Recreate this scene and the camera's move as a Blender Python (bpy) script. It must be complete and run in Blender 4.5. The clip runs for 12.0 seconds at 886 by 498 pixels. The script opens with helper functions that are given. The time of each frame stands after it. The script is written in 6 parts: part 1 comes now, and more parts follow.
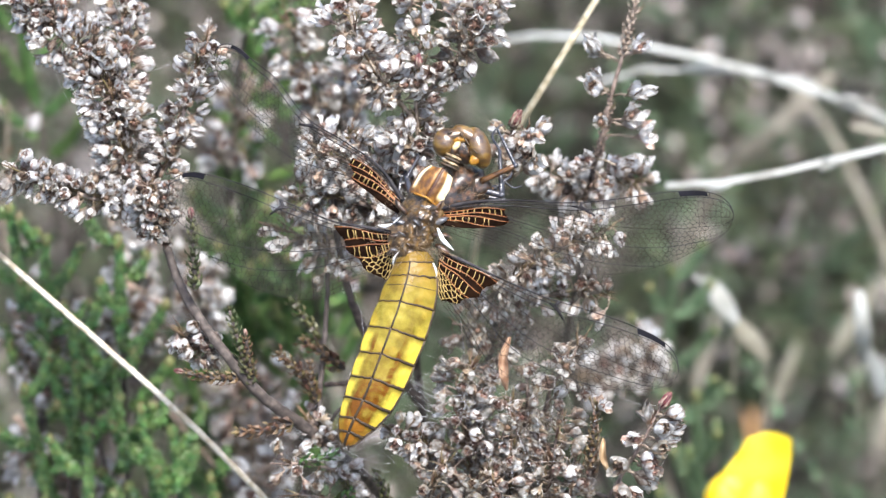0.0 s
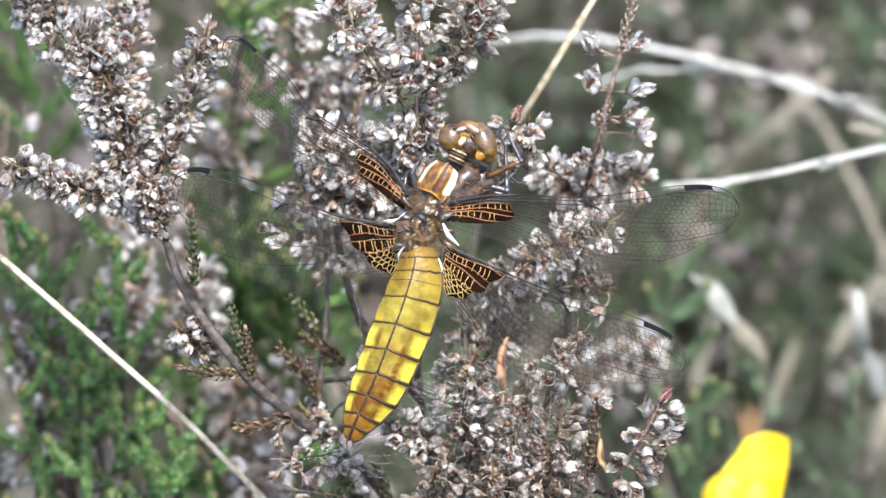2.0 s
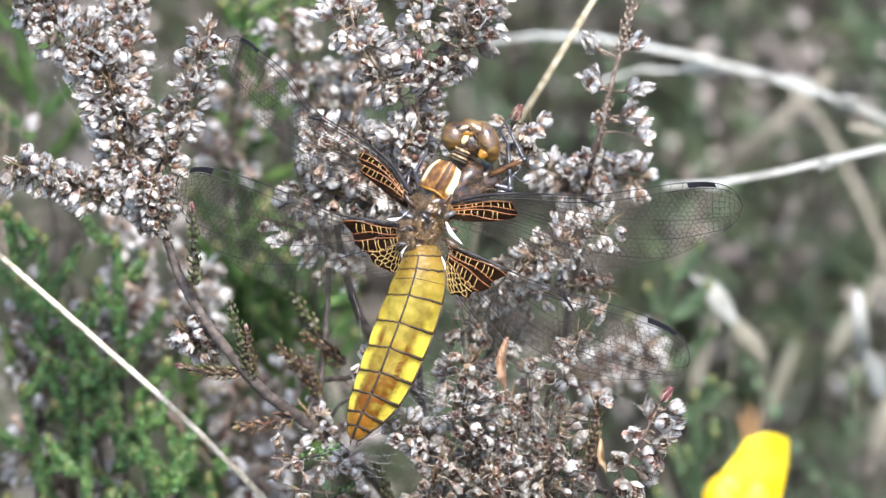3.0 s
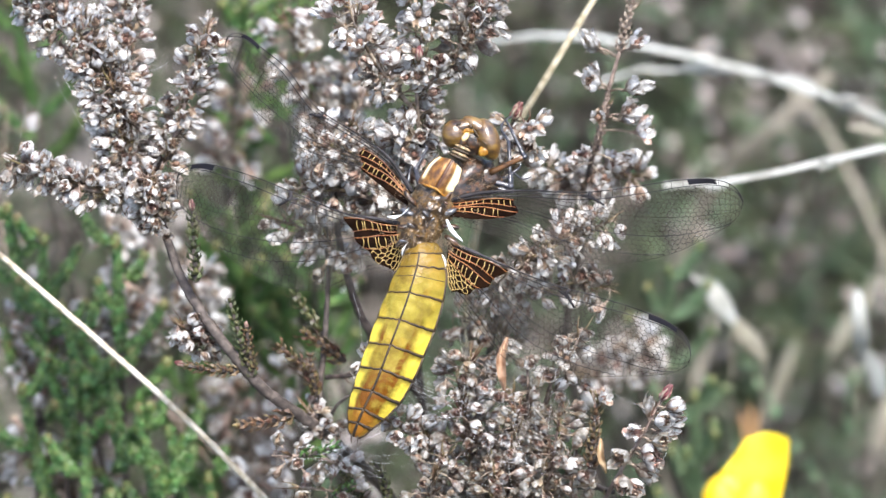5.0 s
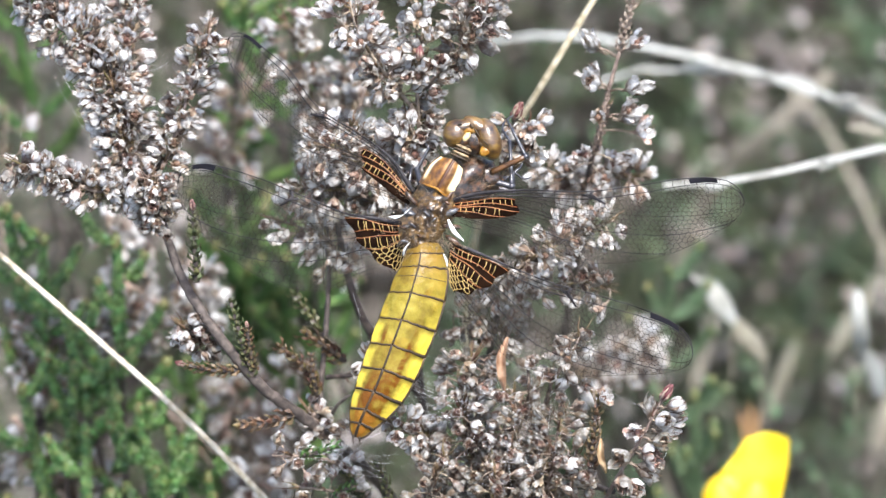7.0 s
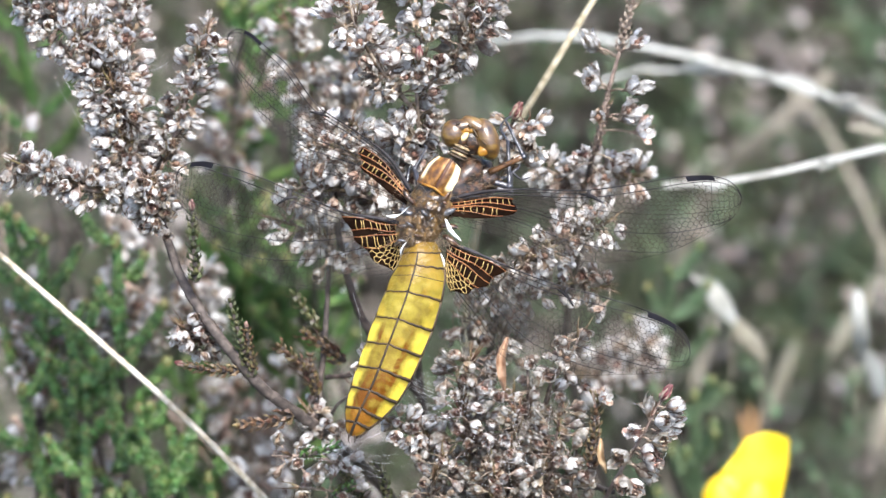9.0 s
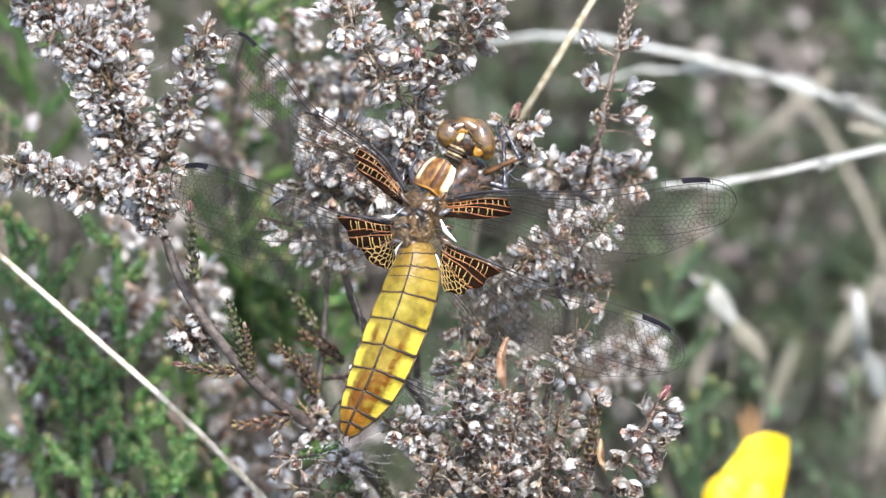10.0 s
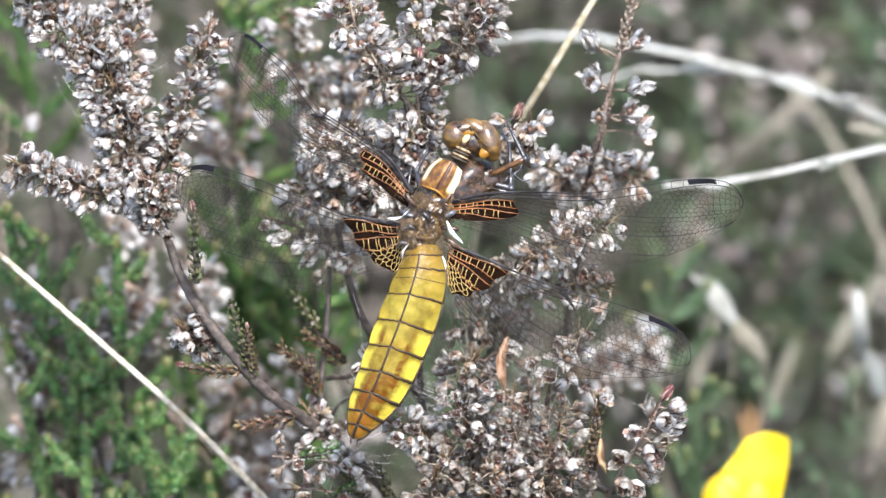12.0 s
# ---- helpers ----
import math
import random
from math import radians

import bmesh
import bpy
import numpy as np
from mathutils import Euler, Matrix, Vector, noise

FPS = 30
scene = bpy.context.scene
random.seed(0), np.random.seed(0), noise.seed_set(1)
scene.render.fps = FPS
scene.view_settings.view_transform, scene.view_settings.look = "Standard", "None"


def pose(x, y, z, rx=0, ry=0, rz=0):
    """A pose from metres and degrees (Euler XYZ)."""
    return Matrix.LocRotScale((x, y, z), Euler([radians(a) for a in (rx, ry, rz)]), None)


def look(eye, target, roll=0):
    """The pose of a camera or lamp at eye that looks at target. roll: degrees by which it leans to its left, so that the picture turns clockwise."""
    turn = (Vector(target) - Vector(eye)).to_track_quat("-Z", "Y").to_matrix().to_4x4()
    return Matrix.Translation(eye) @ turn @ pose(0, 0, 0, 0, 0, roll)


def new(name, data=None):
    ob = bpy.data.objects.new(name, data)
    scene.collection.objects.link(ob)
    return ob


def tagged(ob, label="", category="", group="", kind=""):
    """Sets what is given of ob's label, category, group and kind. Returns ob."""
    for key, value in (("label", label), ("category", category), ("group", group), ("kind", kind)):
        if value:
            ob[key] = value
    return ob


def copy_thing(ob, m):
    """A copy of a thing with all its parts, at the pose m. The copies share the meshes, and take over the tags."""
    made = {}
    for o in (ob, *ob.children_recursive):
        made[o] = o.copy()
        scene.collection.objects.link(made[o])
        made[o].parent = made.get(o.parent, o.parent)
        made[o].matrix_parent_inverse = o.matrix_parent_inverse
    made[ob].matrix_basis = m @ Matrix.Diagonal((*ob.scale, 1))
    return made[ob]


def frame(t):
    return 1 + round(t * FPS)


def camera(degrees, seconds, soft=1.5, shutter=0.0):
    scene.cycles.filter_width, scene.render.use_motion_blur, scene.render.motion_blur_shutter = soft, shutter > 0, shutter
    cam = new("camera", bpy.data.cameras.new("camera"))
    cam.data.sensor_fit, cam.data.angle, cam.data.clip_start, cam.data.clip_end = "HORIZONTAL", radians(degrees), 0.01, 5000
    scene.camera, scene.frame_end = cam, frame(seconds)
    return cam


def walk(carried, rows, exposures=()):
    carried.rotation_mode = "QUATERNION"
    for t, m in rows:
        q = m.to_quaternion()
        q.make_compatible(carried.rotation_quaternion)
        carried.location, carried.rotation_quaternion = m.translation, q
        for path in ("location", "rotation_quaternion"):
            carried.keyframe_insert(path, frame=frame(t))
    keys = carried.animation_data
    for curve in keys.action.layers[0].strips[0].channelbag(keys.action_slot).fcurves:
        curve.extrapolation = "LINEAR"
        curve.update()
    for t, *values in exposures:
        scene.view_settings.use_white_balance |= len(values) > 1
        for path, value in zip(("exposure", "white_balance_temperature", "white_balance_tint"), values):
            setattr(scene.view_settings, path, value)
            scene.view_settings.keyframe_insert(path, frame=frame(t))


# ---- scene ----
# The heath is laid out on a tilted plane through the dragonfly: u to the right, v up the slope,
# w towards the viewer, all in millimetres.
TILT = 35.0
REACH = 600.0
STAGE = Matrix.Translation((0, 0, 0.42)) @ pose(0, 0, 0, 90 - TILT, 0, 0)


def at(p):
    """World place of a point given in millimetres on the tilted plane."""
    return STAGE @ (Vector(p) * 0.001)


# ---- camera ----
cam = camera(11.42, 12.0, soft=1.5)
cam.data.dof.use_dof = True
cam.data.dof.focus_distance = 0.601
cam.data.dof.aperture_fstop = 19.0
EYE = STAGE @ pose(0, 0, REACH * 0.001)
walk(cam, [(t, EYE @ pose(0, 0, 0, 0, a, 0)) for t, a in ((0.0, 0.029), (0.5, 0.022), (1.0, 0.011), (1.5, 0.006), (2.0, 0.0), (2.5, 0.0), (12.0, 0.0))])

# ---- light: high hazy sun and open sky ----
SUN_WAY = (STAGE.to_3x3() @ Vector((0.20, 0.60, 0.78))).normalized()
world = bpy.data.worlds.new("sky")
scene.world = world
world.use_nodes = True
sky = world.node_tree.nodes.new("ShaderNodeTexSky")
sky.sky_type = "NISHITA"
sky.sun_disc = False
sky.sun_elevation = math.asin(SUN_WAY.z)
sky.sun_rotation = math.atan2(SUN_WAY.x, SUN_WAY.y)
sky.dust_density = 3.2
sky.ozone_density = 1.0
backing = world.node_tree.nodes["Background"]
backing.inputs["Strength"].default_value = 0.275
world.node_tree.links.new(sky.outputs[0], backing.inputs["Color"])
sun = new("sun", bpy.data.lights.new("sun", "SUN"))
sun.data.energy = 4.5
sun.data.angle = radians(6)
sun.data.color = (1.0, 0.988, 0.985)
sun.matrix_world = look(SUN_WAY * 5, (0, 0, 0))
scene.view_settings.exposure = 1.09


# ---- materials ----
def nodes_of(name):
    m = bpy.data.materials.new(name)
    m.use_nodes = True
    t = m.node_tree
    return m, t, t.nodes["Principled BSDF"]


def noise_mix(t, cols, scale, detail=4.0, lo=0.35, hi=0.65, coord="Object"):
    """A colour that wanders between the given ones with a noise of that scale (per metre)."""
    tc = t.nodes.new("ShaderNodeTexCoord")
    n = t.nodes.new("ShaderNodeTexNoise")
    n.inputs["Scale"].default_value = scale
    n.inputs["Detail"].default_value = detail
    t.links.new(tc.outputs[coord], n.inputs["Vector"])
    r = t.nodes.new("ShaderNodeValToRGB")
    r.color_ramp.elements[0].position, r.color_ramp.elements[1].position = lo, hi
    while len(r.color_ramp.elements) < len(cols):
        k = len(r.color_ramp.elements) - 1
        r.color_ramp.elements.new(lo + (hi - lo) * k / (len(cols) - 1))
    for e, c in zip(r.color_ramp.elements, cols):
        e.color = (*c, 1)
    t.links.new(n.outputs["Fac"], r.inputs["Fac"])
    return r.outputs["Color"]


def vary(t, col, bright=0.3, hue=0.02, island=False, sat=0.0):
    """The colour, varied from object to object, or from piece to piece of a joined mesh."""
    h = t.nodes.new("ShaderNodeHueSaturation")
    if island:
        src = t.nodes.new("ShaderNodeNewGeometry").outputs["Random Per Island"]
    else:
        src = t.nodes.new("ShaderNodeObjectInfo").outputs["Random"]
    for key, mid, span in (("Value", 1.0, bright), ("Hue", 0.5, hue), ("Saturation", 1.0, sat)):
        mr = t.nodes.new("ShaderNodeMapRange")
        mr.inputs["To Min"].default_value, mr.inputs["To Max"].default_value = mid - span, mid + span
        if key != "Value":
            k = t.nodes.new("ShaderNodeMath")
            k.operation = "MULTIPLY"
            k.inputs[1].default_value = 7.31 if key == "Hue" else 13.7
            fr = t.nodes.new("ShaderNodeMath")
            fr.operation = "FRACT"
            t.links.new(src, k.inputs[0])
            t.links.new(k.outputs[0], fr.inputs[0])
            t.links.new(fr.outputs[0], mr.inputs["Value"])
        else:
            t.links.new(src, mr.inputs["Value"])
        t.links.new(mr.outputs[0], h.inputs[key])
    t.links.new(col, h.inputs["Color"])
    return h.outputs["Color"]


def bump(t, b, scale, strength, distance=0.0002):
    tc = t.nodes.new("ShaderNodeTexCoord")
    n = t.nodes.new("ShaderNodeTexNoise")
    n.inputs["Scale"].default_value = scale
    n.inputs["Detail"].default_value = 6
    t.links.new(tc.outputs["Object"], n.inputs["Vector"])
    bp = t.nodes.new("ShaderNodeBump")
    bp.inputs["Strength"].default_value = strength
    bp.inputs["Distance"].default_value = distance
    t.links.new(n.outputs["Fac"], bp.inputs["Height"])
    t.links.new(bp.outputs["Normal"], b.inputs["Normal"])


def product(t, x, y):
    """One colour multiplied by another."""
    n = t.nodes.new("ShaderNodeMix")
    n.data_type, n.blend_type = "RGBA", "MULTIPLY"
    n.inputs["Factor"].default_value = 1.0
    t.links.new(x, n.inputs[6])
    if isinstance(y, tuple):
        n.inputs[7].default_value = (*y, 1)
    else:
        t.links.new(y, n.inputs[7])
    return n.outputs[2]


def simple(name, cols, scale=400, rough=0.6, rand=0.25, hue=0.015, island=False, spec=0.4, bumps=0.4, thin=0.0, lo=0.35, hi=0.65, fine=0.0, through_tint=None):
    """A grained surface; thin: how much light passes through it, as through a petal or a leaf."""
    m, t, b = nodes_of(name)
    col = vary(t, noise_mix(t, cols, scale, 4.0, lo, hi), rand, hue, island)
    if fine:
        grain = noise_mix(t, [(1 - fine,) * 3, (1.0, 1.0, 1.0)], scale * 3.5, 3.0, 0.38, 0.56)
        col = product(t, col, grain)
    t.links.new(col, b.inputs["Base Color"])
    b.inputs["Roughness"].default_value = rough
    b.inputs["Specular IOR Level"].default_value = spec
    if bumps:
        bump(t, b, scale * 2.5, bumps)
    if thin:
        tr = t.nodes.new("ShaderNodeBsdfTranslucent")
        t.links.new(product(t, col, through_tint) if through_tint else col, tr.inputs["Color"])
        mix = t.nodes.new("ShaderNodeMixShader")
        mix.inputs["Fac"].default_value = thin
        t.links.new(b.outputs[0], mix.inputs[1])
        t.links.new(tr.outputs[0], mix.inputs[2])
        t.links.new(mix.outputs[0], t.nodes["Material Output"].inputs["Surface"])
    return m


COROLLA = simple("dry_corolla", [(0.09, 0.055, 0.038), (0.205, 0.14, 0.10), (0.36, 0.30, 0.24)], 1300, 0.5, 0.35, 0.02, thin=0.2)
PETAL_FAR = simple("dried_petal_far", [(0.17, 0.13, 0.10), (0.29, 0.245, 0.215), (0.52, 0.49, 0.475)], 500, 0.6, 0.35, 0.02, True, thin=0.3)
CAPSULE = simple("seed_capsule", [(0.075, 0.038, 0.026), (0.165, 0.095, 0.064)], 900, 0.5, 0.3)
BARK = simple("twig_bark", [(0.018, 0.0135, 0.011), (0.040, 0.031, 0.026), (0.078, 0.063, 0.053)], 900, 0.75, 0.15)
SPIKE_STEM = simple("spike_stem", [(0.075, 0.055, 0.042), (0.14, 0.105, 0.082), (0.22, 0.175, 0.14)], 900, 0.7, 0.15)
PEDICEL = simple("dry_stalk", [(0.12, 0.088, 0.064), (0.23, 0.18, 0.138)], 900, 0.65, 0.2)
RED_BUD = simple("red_bud", [(0.05, 0.010, 0.011), (0.115, 0.03, 0.03), (0.28, 0.18, 0.15)], 1400, 0.45, 0.15, thin=0.15)
LEAF_GREEN = simple("heather_leaf", [(0.036, 0.085, 0.022), (0.105, 0.18, 0.052)], 500, 0.45, 0.4, 0.03, True, thin=0.3)
LEAF_TIP = simple("shoot_tip", [(0.06, 0.095, 0.028), (0.15, 0.135, 0.05)], 500, 0.5, 0.2, 0.03, True, thin=0.3)
LEAF_FAR = simple("far_leaf", [(0.07, 0.10, 0.045), (0.145, 0.175, 0.09)], 400, 0.5, 0.4, 0.03, True, thin=0.3)
LEAF_OLIVE = simple("olive_leaf", [(0.036, 0.046, 0.018), (0.092, 0.092, 0.038)], 500, 0.5, 0.35, 0.03, True, thin=0.2)
LEAF_BLUE = simple("grey_green_leaf", [(0.06, 0.105, 0.05), (0.13, 0.185, 0.105)], 500, 0.5, 0.3, 0.02, True, thin=0.2)
LEAF_BROWN = simple("bronze_leaf", [(0.07, 0.036, 0.02), (0.125, 0.09, 0.042)], 500, 0.5, 0.35, 0.03, True, thin=0.15)
STRAW = simple("dry_straw", [(0.24, 0.205, 0.145), (0.36, 0.325, 0.255), (0.45, 0.42, 0.355)], 700, 0.8, 0.1, spec=0.1)
STRAW_TAN = simple("tan_straw", [(0.23, 0.19, 0.125), (0.35, 0.295, 0.215), (0.44, 0.385, 0.295)], 700, 0.8, 0.1, spec=0.1)
STRAW_PALE = simple("bleached_grass", [(0.20, 0.20, 0.175), (0.34, 0.35, 0.33)], 200, 0.5, 0.12, thin=0.25)
STRAW_DULL = simple("old_grass", [(0.11, 0.098, 0.07), (0.19, 0.175, 0.135)], 200, 0.6, 0.2, thin=0.2)
DRY_LEAF = simple("dry_leaf", [(0.25, 0.145, 0.075), (0.46, 0.33, 0.21)], 600, 0.5, 0.1, thin=0.3)
GORSE = simple("gorse_petal", [(0.80, 0.56, 0.012), (0.88, 0.70, 0.04)], 200, 0.5, 0.04, 0.005, thin=0.35, bumps=0.15)
GORSE_CALYX = simple("gorse_calyx", [(0.14, 0.08, 0.03), (0.25, 0.15, 0.06)], 500, 0.6, 0.1, thin=0.2)
SILK = simple("spider_silk", [(0.75, 0.75, 0.76), (0.85, 0.85, 0.86)], 200, 0.3, 0.05, bumps=0)
PEAT = simple("peat_litter", [(0.035, 0.03, 0.022), (0.08, 0.07, 0.052), (0.15, 0.135, 0.10)], 60, 0.9, 0.0, 0.0, bumps=0.8)

# dragonfly
def streaked(name, cols, scale, stretch, rough):
    """A glossy surface with streaks drawn out along one axis."""
    m, t, b = nodes_of(name)
    tc = t.nodes.new("ShaderNodeTexCoord")
    mp = t.nodes.new("ShaderNodeMapping")
    mp.inputs["Scale"].default_value = stretch
    mp.inputs["Rotation"].default_value = (0.3, 0.2, 0.6)
    t.links.new(tc.outputs["Object"], mp.inputs["Vector"])
    col = noise_mix(t, cols, scale, 5.0, 0.36, 0.66)
    tex = col.node.inputs["Fac"].links[0].from_node
    t.links.new(mp.outputs[0], tex.inputs["Vector"])
    t.links.new(col, b.inputs["Base Color"])
    b.inputs["Roughness"].default_value = rough
    b.inputs["Specular IOR Level"].default_value = 0.8
    bump(t, b, 2600, 0.5)
    return m


EYE_BROWN = streaked("compound_eye", [(0.018, 0.007, 0.0015), (0.055, 0.024, 0.003), (0.085, 0.042, 0.005), (0.135, 0.074, 0.009)], 460, (1.0, 3.0, 1.0), 0.34)
EYE_BROWN.node_tree.nodes["Principled BSDF"].inputs["Coat Weight"].default_value = 0.3
EYE_BROWN.node_tree.nodes["Principled BSDF"].inputs["Coat Roughness"].default_value = 0.35
FACE = simple("face_ochre", [(0.16, 0.065, 0.006), (0.27, 0.135, 0.015)], 600, 0.35, 0, 0)
CREAM = simple("vertex_cream", [(0.34, 0.24, 0.09), (0.52, 0.43, 0.24)], 1200, 0.4, 0, 0)
NECK = simple("neck_brown", [(0.05, 0.03, 0.016), (0.30, 0.22, 0.12)], 1400, 0.4, 0, 0)
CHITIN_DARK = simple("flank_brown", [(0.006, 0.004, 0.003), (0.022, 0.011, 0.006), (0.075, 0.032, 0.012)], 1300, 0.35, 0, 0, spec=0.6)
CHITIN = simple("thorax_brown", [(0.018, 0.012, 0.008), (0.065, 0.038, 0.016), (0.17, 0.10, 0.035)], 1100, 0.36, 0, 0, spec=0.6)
NOTUM = simple("back_plate", [(0.010, 0.008, 0.007), (0.04, 0.023, 0.011), (0.115, 0.064, 0.018), (0.045, 0.038, 0.034)], 700, 0.34, 0, 0, spec=0.6, fine=0.5, lo=0.3, hi=0.72)
HINGE = simple("hinge_grey", [(0.018, 0.019, 0.023), (0.085, 0.088, 0.098)], 900, 0.3, 0, 0, spec=0.7)
HAIR = simple("thorax_hair", [(0.06, 0.042, 0.026), (0.21, 0.16, 0.105)], 300, 0.45, 0.4, 0.01, True, bumps=0)
LEG_BLACK = simple("leg_black", [(0.010, 0.011, 0.016), (0.03, 0.03, 0.038)], 900, 0.28, 0, 0, spec=0.7)
LEG_AMBER = simple("leg_amber", [(0.03, 0.014, 0.006), (0.09, 0.04, 0.012)], 900, 0.35, 0, 0)
VEIN = simple("wing_vein", [(0.006, 0.004, 0.003), (0.022, 0.014, 0.010)], 400, 0.5, 0, 0, spec=0.15, bumps=0)
VEIN_COSTA = simple("leading_vein", [(0.008, 0.007, 0.008), (0.035, 0.032, 0.034)], 400, 0.6, 0, 0, spec=0.1, bumps=0)
VEIN_YELLOW = simple("amber_vein", [(0.40, 0.27, 0.08), (0.54, 0.40, 0.16)], 500, 0.35, 0, 0, bumps=0)
VEIN_RED = simple("russet_vein", [(0.13, 0.038, 0.014), (0.30, 0.12, 0.038)], 500, 0.35, 0, 0, bumps=0)
PATCH = simple("wing_base_brown", [(0.003, 0.0015, 0.001), (0.010, 0.0045, 0.0022)], 500, 0.55, 0, 0, spec=0.02, bumps=0.1)
STIGMA = simple("wing_spot", [(0.003, 0.003, 0.004), (0.009, 0.009, 0.012)], 500, 0.6, 0, 0, spec=0.04, bumps=0)
AXIL = simple("white_membrane", [(0.70, 0.74, 0.76), (0.82, 0.85, 0.86)], 500, 0.35, 0, 0, bumps=0.1)
JOINT = simple("abdomen_seam", [(0.011, 0.0065, 0.003), (0.042, 0.024, 0.009)], 700, 0.62, 0, 0, bumps=0)


def film_material():
    """Clear wing film: light goes straight through, with a faint sheen."""
    m, t, b = nodes_of("wing_film")
    clear = t.nodes.new("ShaderNodeBsdfTransparent")
    clear.inputs["Color"].default_value = (0.95, 0.94, 0.92, 1)
    b.inputs["Base Color"].default_value = (0.45, 0.43, 0.38, 1)
    b.inputs["Roughness"].default_value = 0.22
    b.inputs["Specular IOR Level"].default_value = 0.6
    mix = t.nodes.new("ShaderNodeMixShader")
    mix.inputs["Fac"].default_value = 0.016
    t.links.new(clear.outputs[0], mix.inputs[1])
    t.links.new(b.outputs[0], mix.inputs[2])
    t.links.new(mix.outputs[0], t.nodes["Material Output"].inputs["Surface"])
    return m


def math_node(t, op, a, b=None, clamp=False):
    n = t.nodes.new("ShaderNodeMath")
    n.operation, n.use_clamp = op, clamp
    for k, v in enumerate((a, b)):
        if v is None:
            continue
        if isinstance(v, (int, float)):
            n.inputs[k].default_value = v
        else:
            t.links.new(v, n.inputs[k])
    return n.outputs[0]


def step_node(t, v, lo, hi):
    n = t.nodes.new("ShaderNodeMapRange")
    n.interpolation_type = "SMOOTHSTEP"
    n.inputs["From Min"].default_value, n.inputs["From Max"].default_value = lo, hi
    t.links.new(v, n.inputs["Value"])
    return n.outputs[0]


def mix_node(t, fac, a, b):
    n = t.nodes.new("ShaderNodeMix")
    n.data_type = "RGBA"
    t.links.new(fac, n.inputs["Factor"])
    for k, v in ((6, a), (7, b)):
        if isinstance(v, tuple):
            n.inputs[k].default_value = (*v, 1)
        else:
            t.links.new(v, n.inputs[k])
    return n.outputs[2]


def uv_nodes(t):
    tc = t.nodes.new("ShaderNodeTexCoord")
    sep = t.nodes.new("ShaderNodeSeparateXYZ")
    t.links.new(tc.outputs["UV"], sep.inputs[0])
    return sep.outputs[0], sep.outputs[1]


def abdomen_material():
    """Yellow-olive plates, browner towards the tail, with clear yellow spots along both flanks."""
    m, t, b = nodes_of("abdomen_yellow")
    u, v = uv_nodes(t)
    side = math_node(t, "ABSOLUTE", math_node(t, "SUBTRACT", math_node(t, "MULTIPLY", u, 2.0), 1.0))
    base = noise_mix(t, [(0.112, 0.082, 0.010), (0.168, 0.132, 0.017), (0.215, 0.176, 0.030)], 420)
    grain = t.nodes.new("ShaderNodeTexNoise")
    grain.inputs["Scale"].default_value = 420
    grain.inputs["Detail"].default_value = 5
    tc = t.nodes.new("ShaderNodeTexCoord")
    t.links.new(tc.outputs["Object"], grain.inputs["Vector"])
    wob = math_node(t, "MULTIPLY", math_node(t, "SUBTRACT", grain.outputs["Fac"], 0.5), 0.26)
    sw = math_node(t, "ADD", side, wob)
    tail = step_node(t, v, 0.43, 0.72)
    brown = math_node(t, "MULTIPLY", tail, math_node(t, "SUBTRACT", 1.0, step_node(t, sw, 0.52, 0.66)))
    streak = math_node(t, "MULTIPLY", step_node(t, sw, 0.38, 0.46), math_node(t, "SUBTRACT", 1.0, step_node(t, sw, 0.54, 0.64)))
    brown = math_node(t, "MAXIMUM", math_node(t, "MULTIPLY", brown, 0.92), math_node(t, "MULTIPLY", streak, math_node(t, "MULTIPLY", step_node(t, v, 0.34, 0.52), 0.85)))
    end = step_node(t, v, 0.76, 0.86)
    blotch = t.nodes.new("ShaderNodeTexNoise")
    blotch.inputs["Scale"].default_value = 230
    blotch.inputs["Detail"].default_value = 7
    blotch.inputs["Distortion"].default_value = 1.6
    t.links.new(tc.outputs["Object"], blotch.inputs["Vector"])
    rusty = math_node(t, "MULTIPLY", step_node(t, blotch.outputs["Fac"], 0.48, 0.66), 0.24)
    base = mix_node(t, rusty, base, (0.30, 0.16, 0.012))
    front = math_node(t, "SUBTRACT", 1.0, step_node(t, v, 0.12, 0.34))
    base = mix_node(t, math_node(t, "MULTIPLY", front, 0.65), base, (0.12, 0.06, 0.010))
    brown = math_node(t, "MULTIPLY", brown, math_node(t, "ADD", 0.35, step_node(t, blotch.outputs["Fac"], 0.36, 0.58)), True)
    col = mix_node(t, brown, base, (0.095, 0.034, 0.003))
    local = math_node(t, "FRACT", math_node(t, "MULTIPLY", v, 10.0))
    rim = math_node(t, "MAXIMUM", math_node(t, "SUBTRACT", 1.0, step_node(t, local, 0.0, 0.16)), step_node(t, local, 0.90, 1.0))
    col = mix_node(t, math_node(t, "MULTIPLY", rim, 0.55), col, (0.10, 0.05, 0.006))
    spot = math_node(t, "MULTIPLY", step_node(t, sw, 0.58, 0.78), step_node(t, v, 0.34, 0.44))
    spot = math_node(t, "MULTIPLY", spot, math_node(t, "MULTIPLY", step_node(t, local, 0.10, 0.34), math_node(t, "SUBTRACT", 1.0, step_node(t, local, 0.90, 0.97))))
    col = mix_node(t, spot, col, (0.42, 0.325, 0.040))
    col = mix_node(t, math_node(t, "MULTIPLY", end, 0.85), col, (0.20, 0.085, 0.012))
    t.links.new(col, b.inputs["Base Color"])
    b.inputs["Roughness"].default_value = 0.36
    b.inputs["Specular IOR Level"].default_value = 0.17
    bump(t, b, 480, 0.9, 0.0005)
    return m


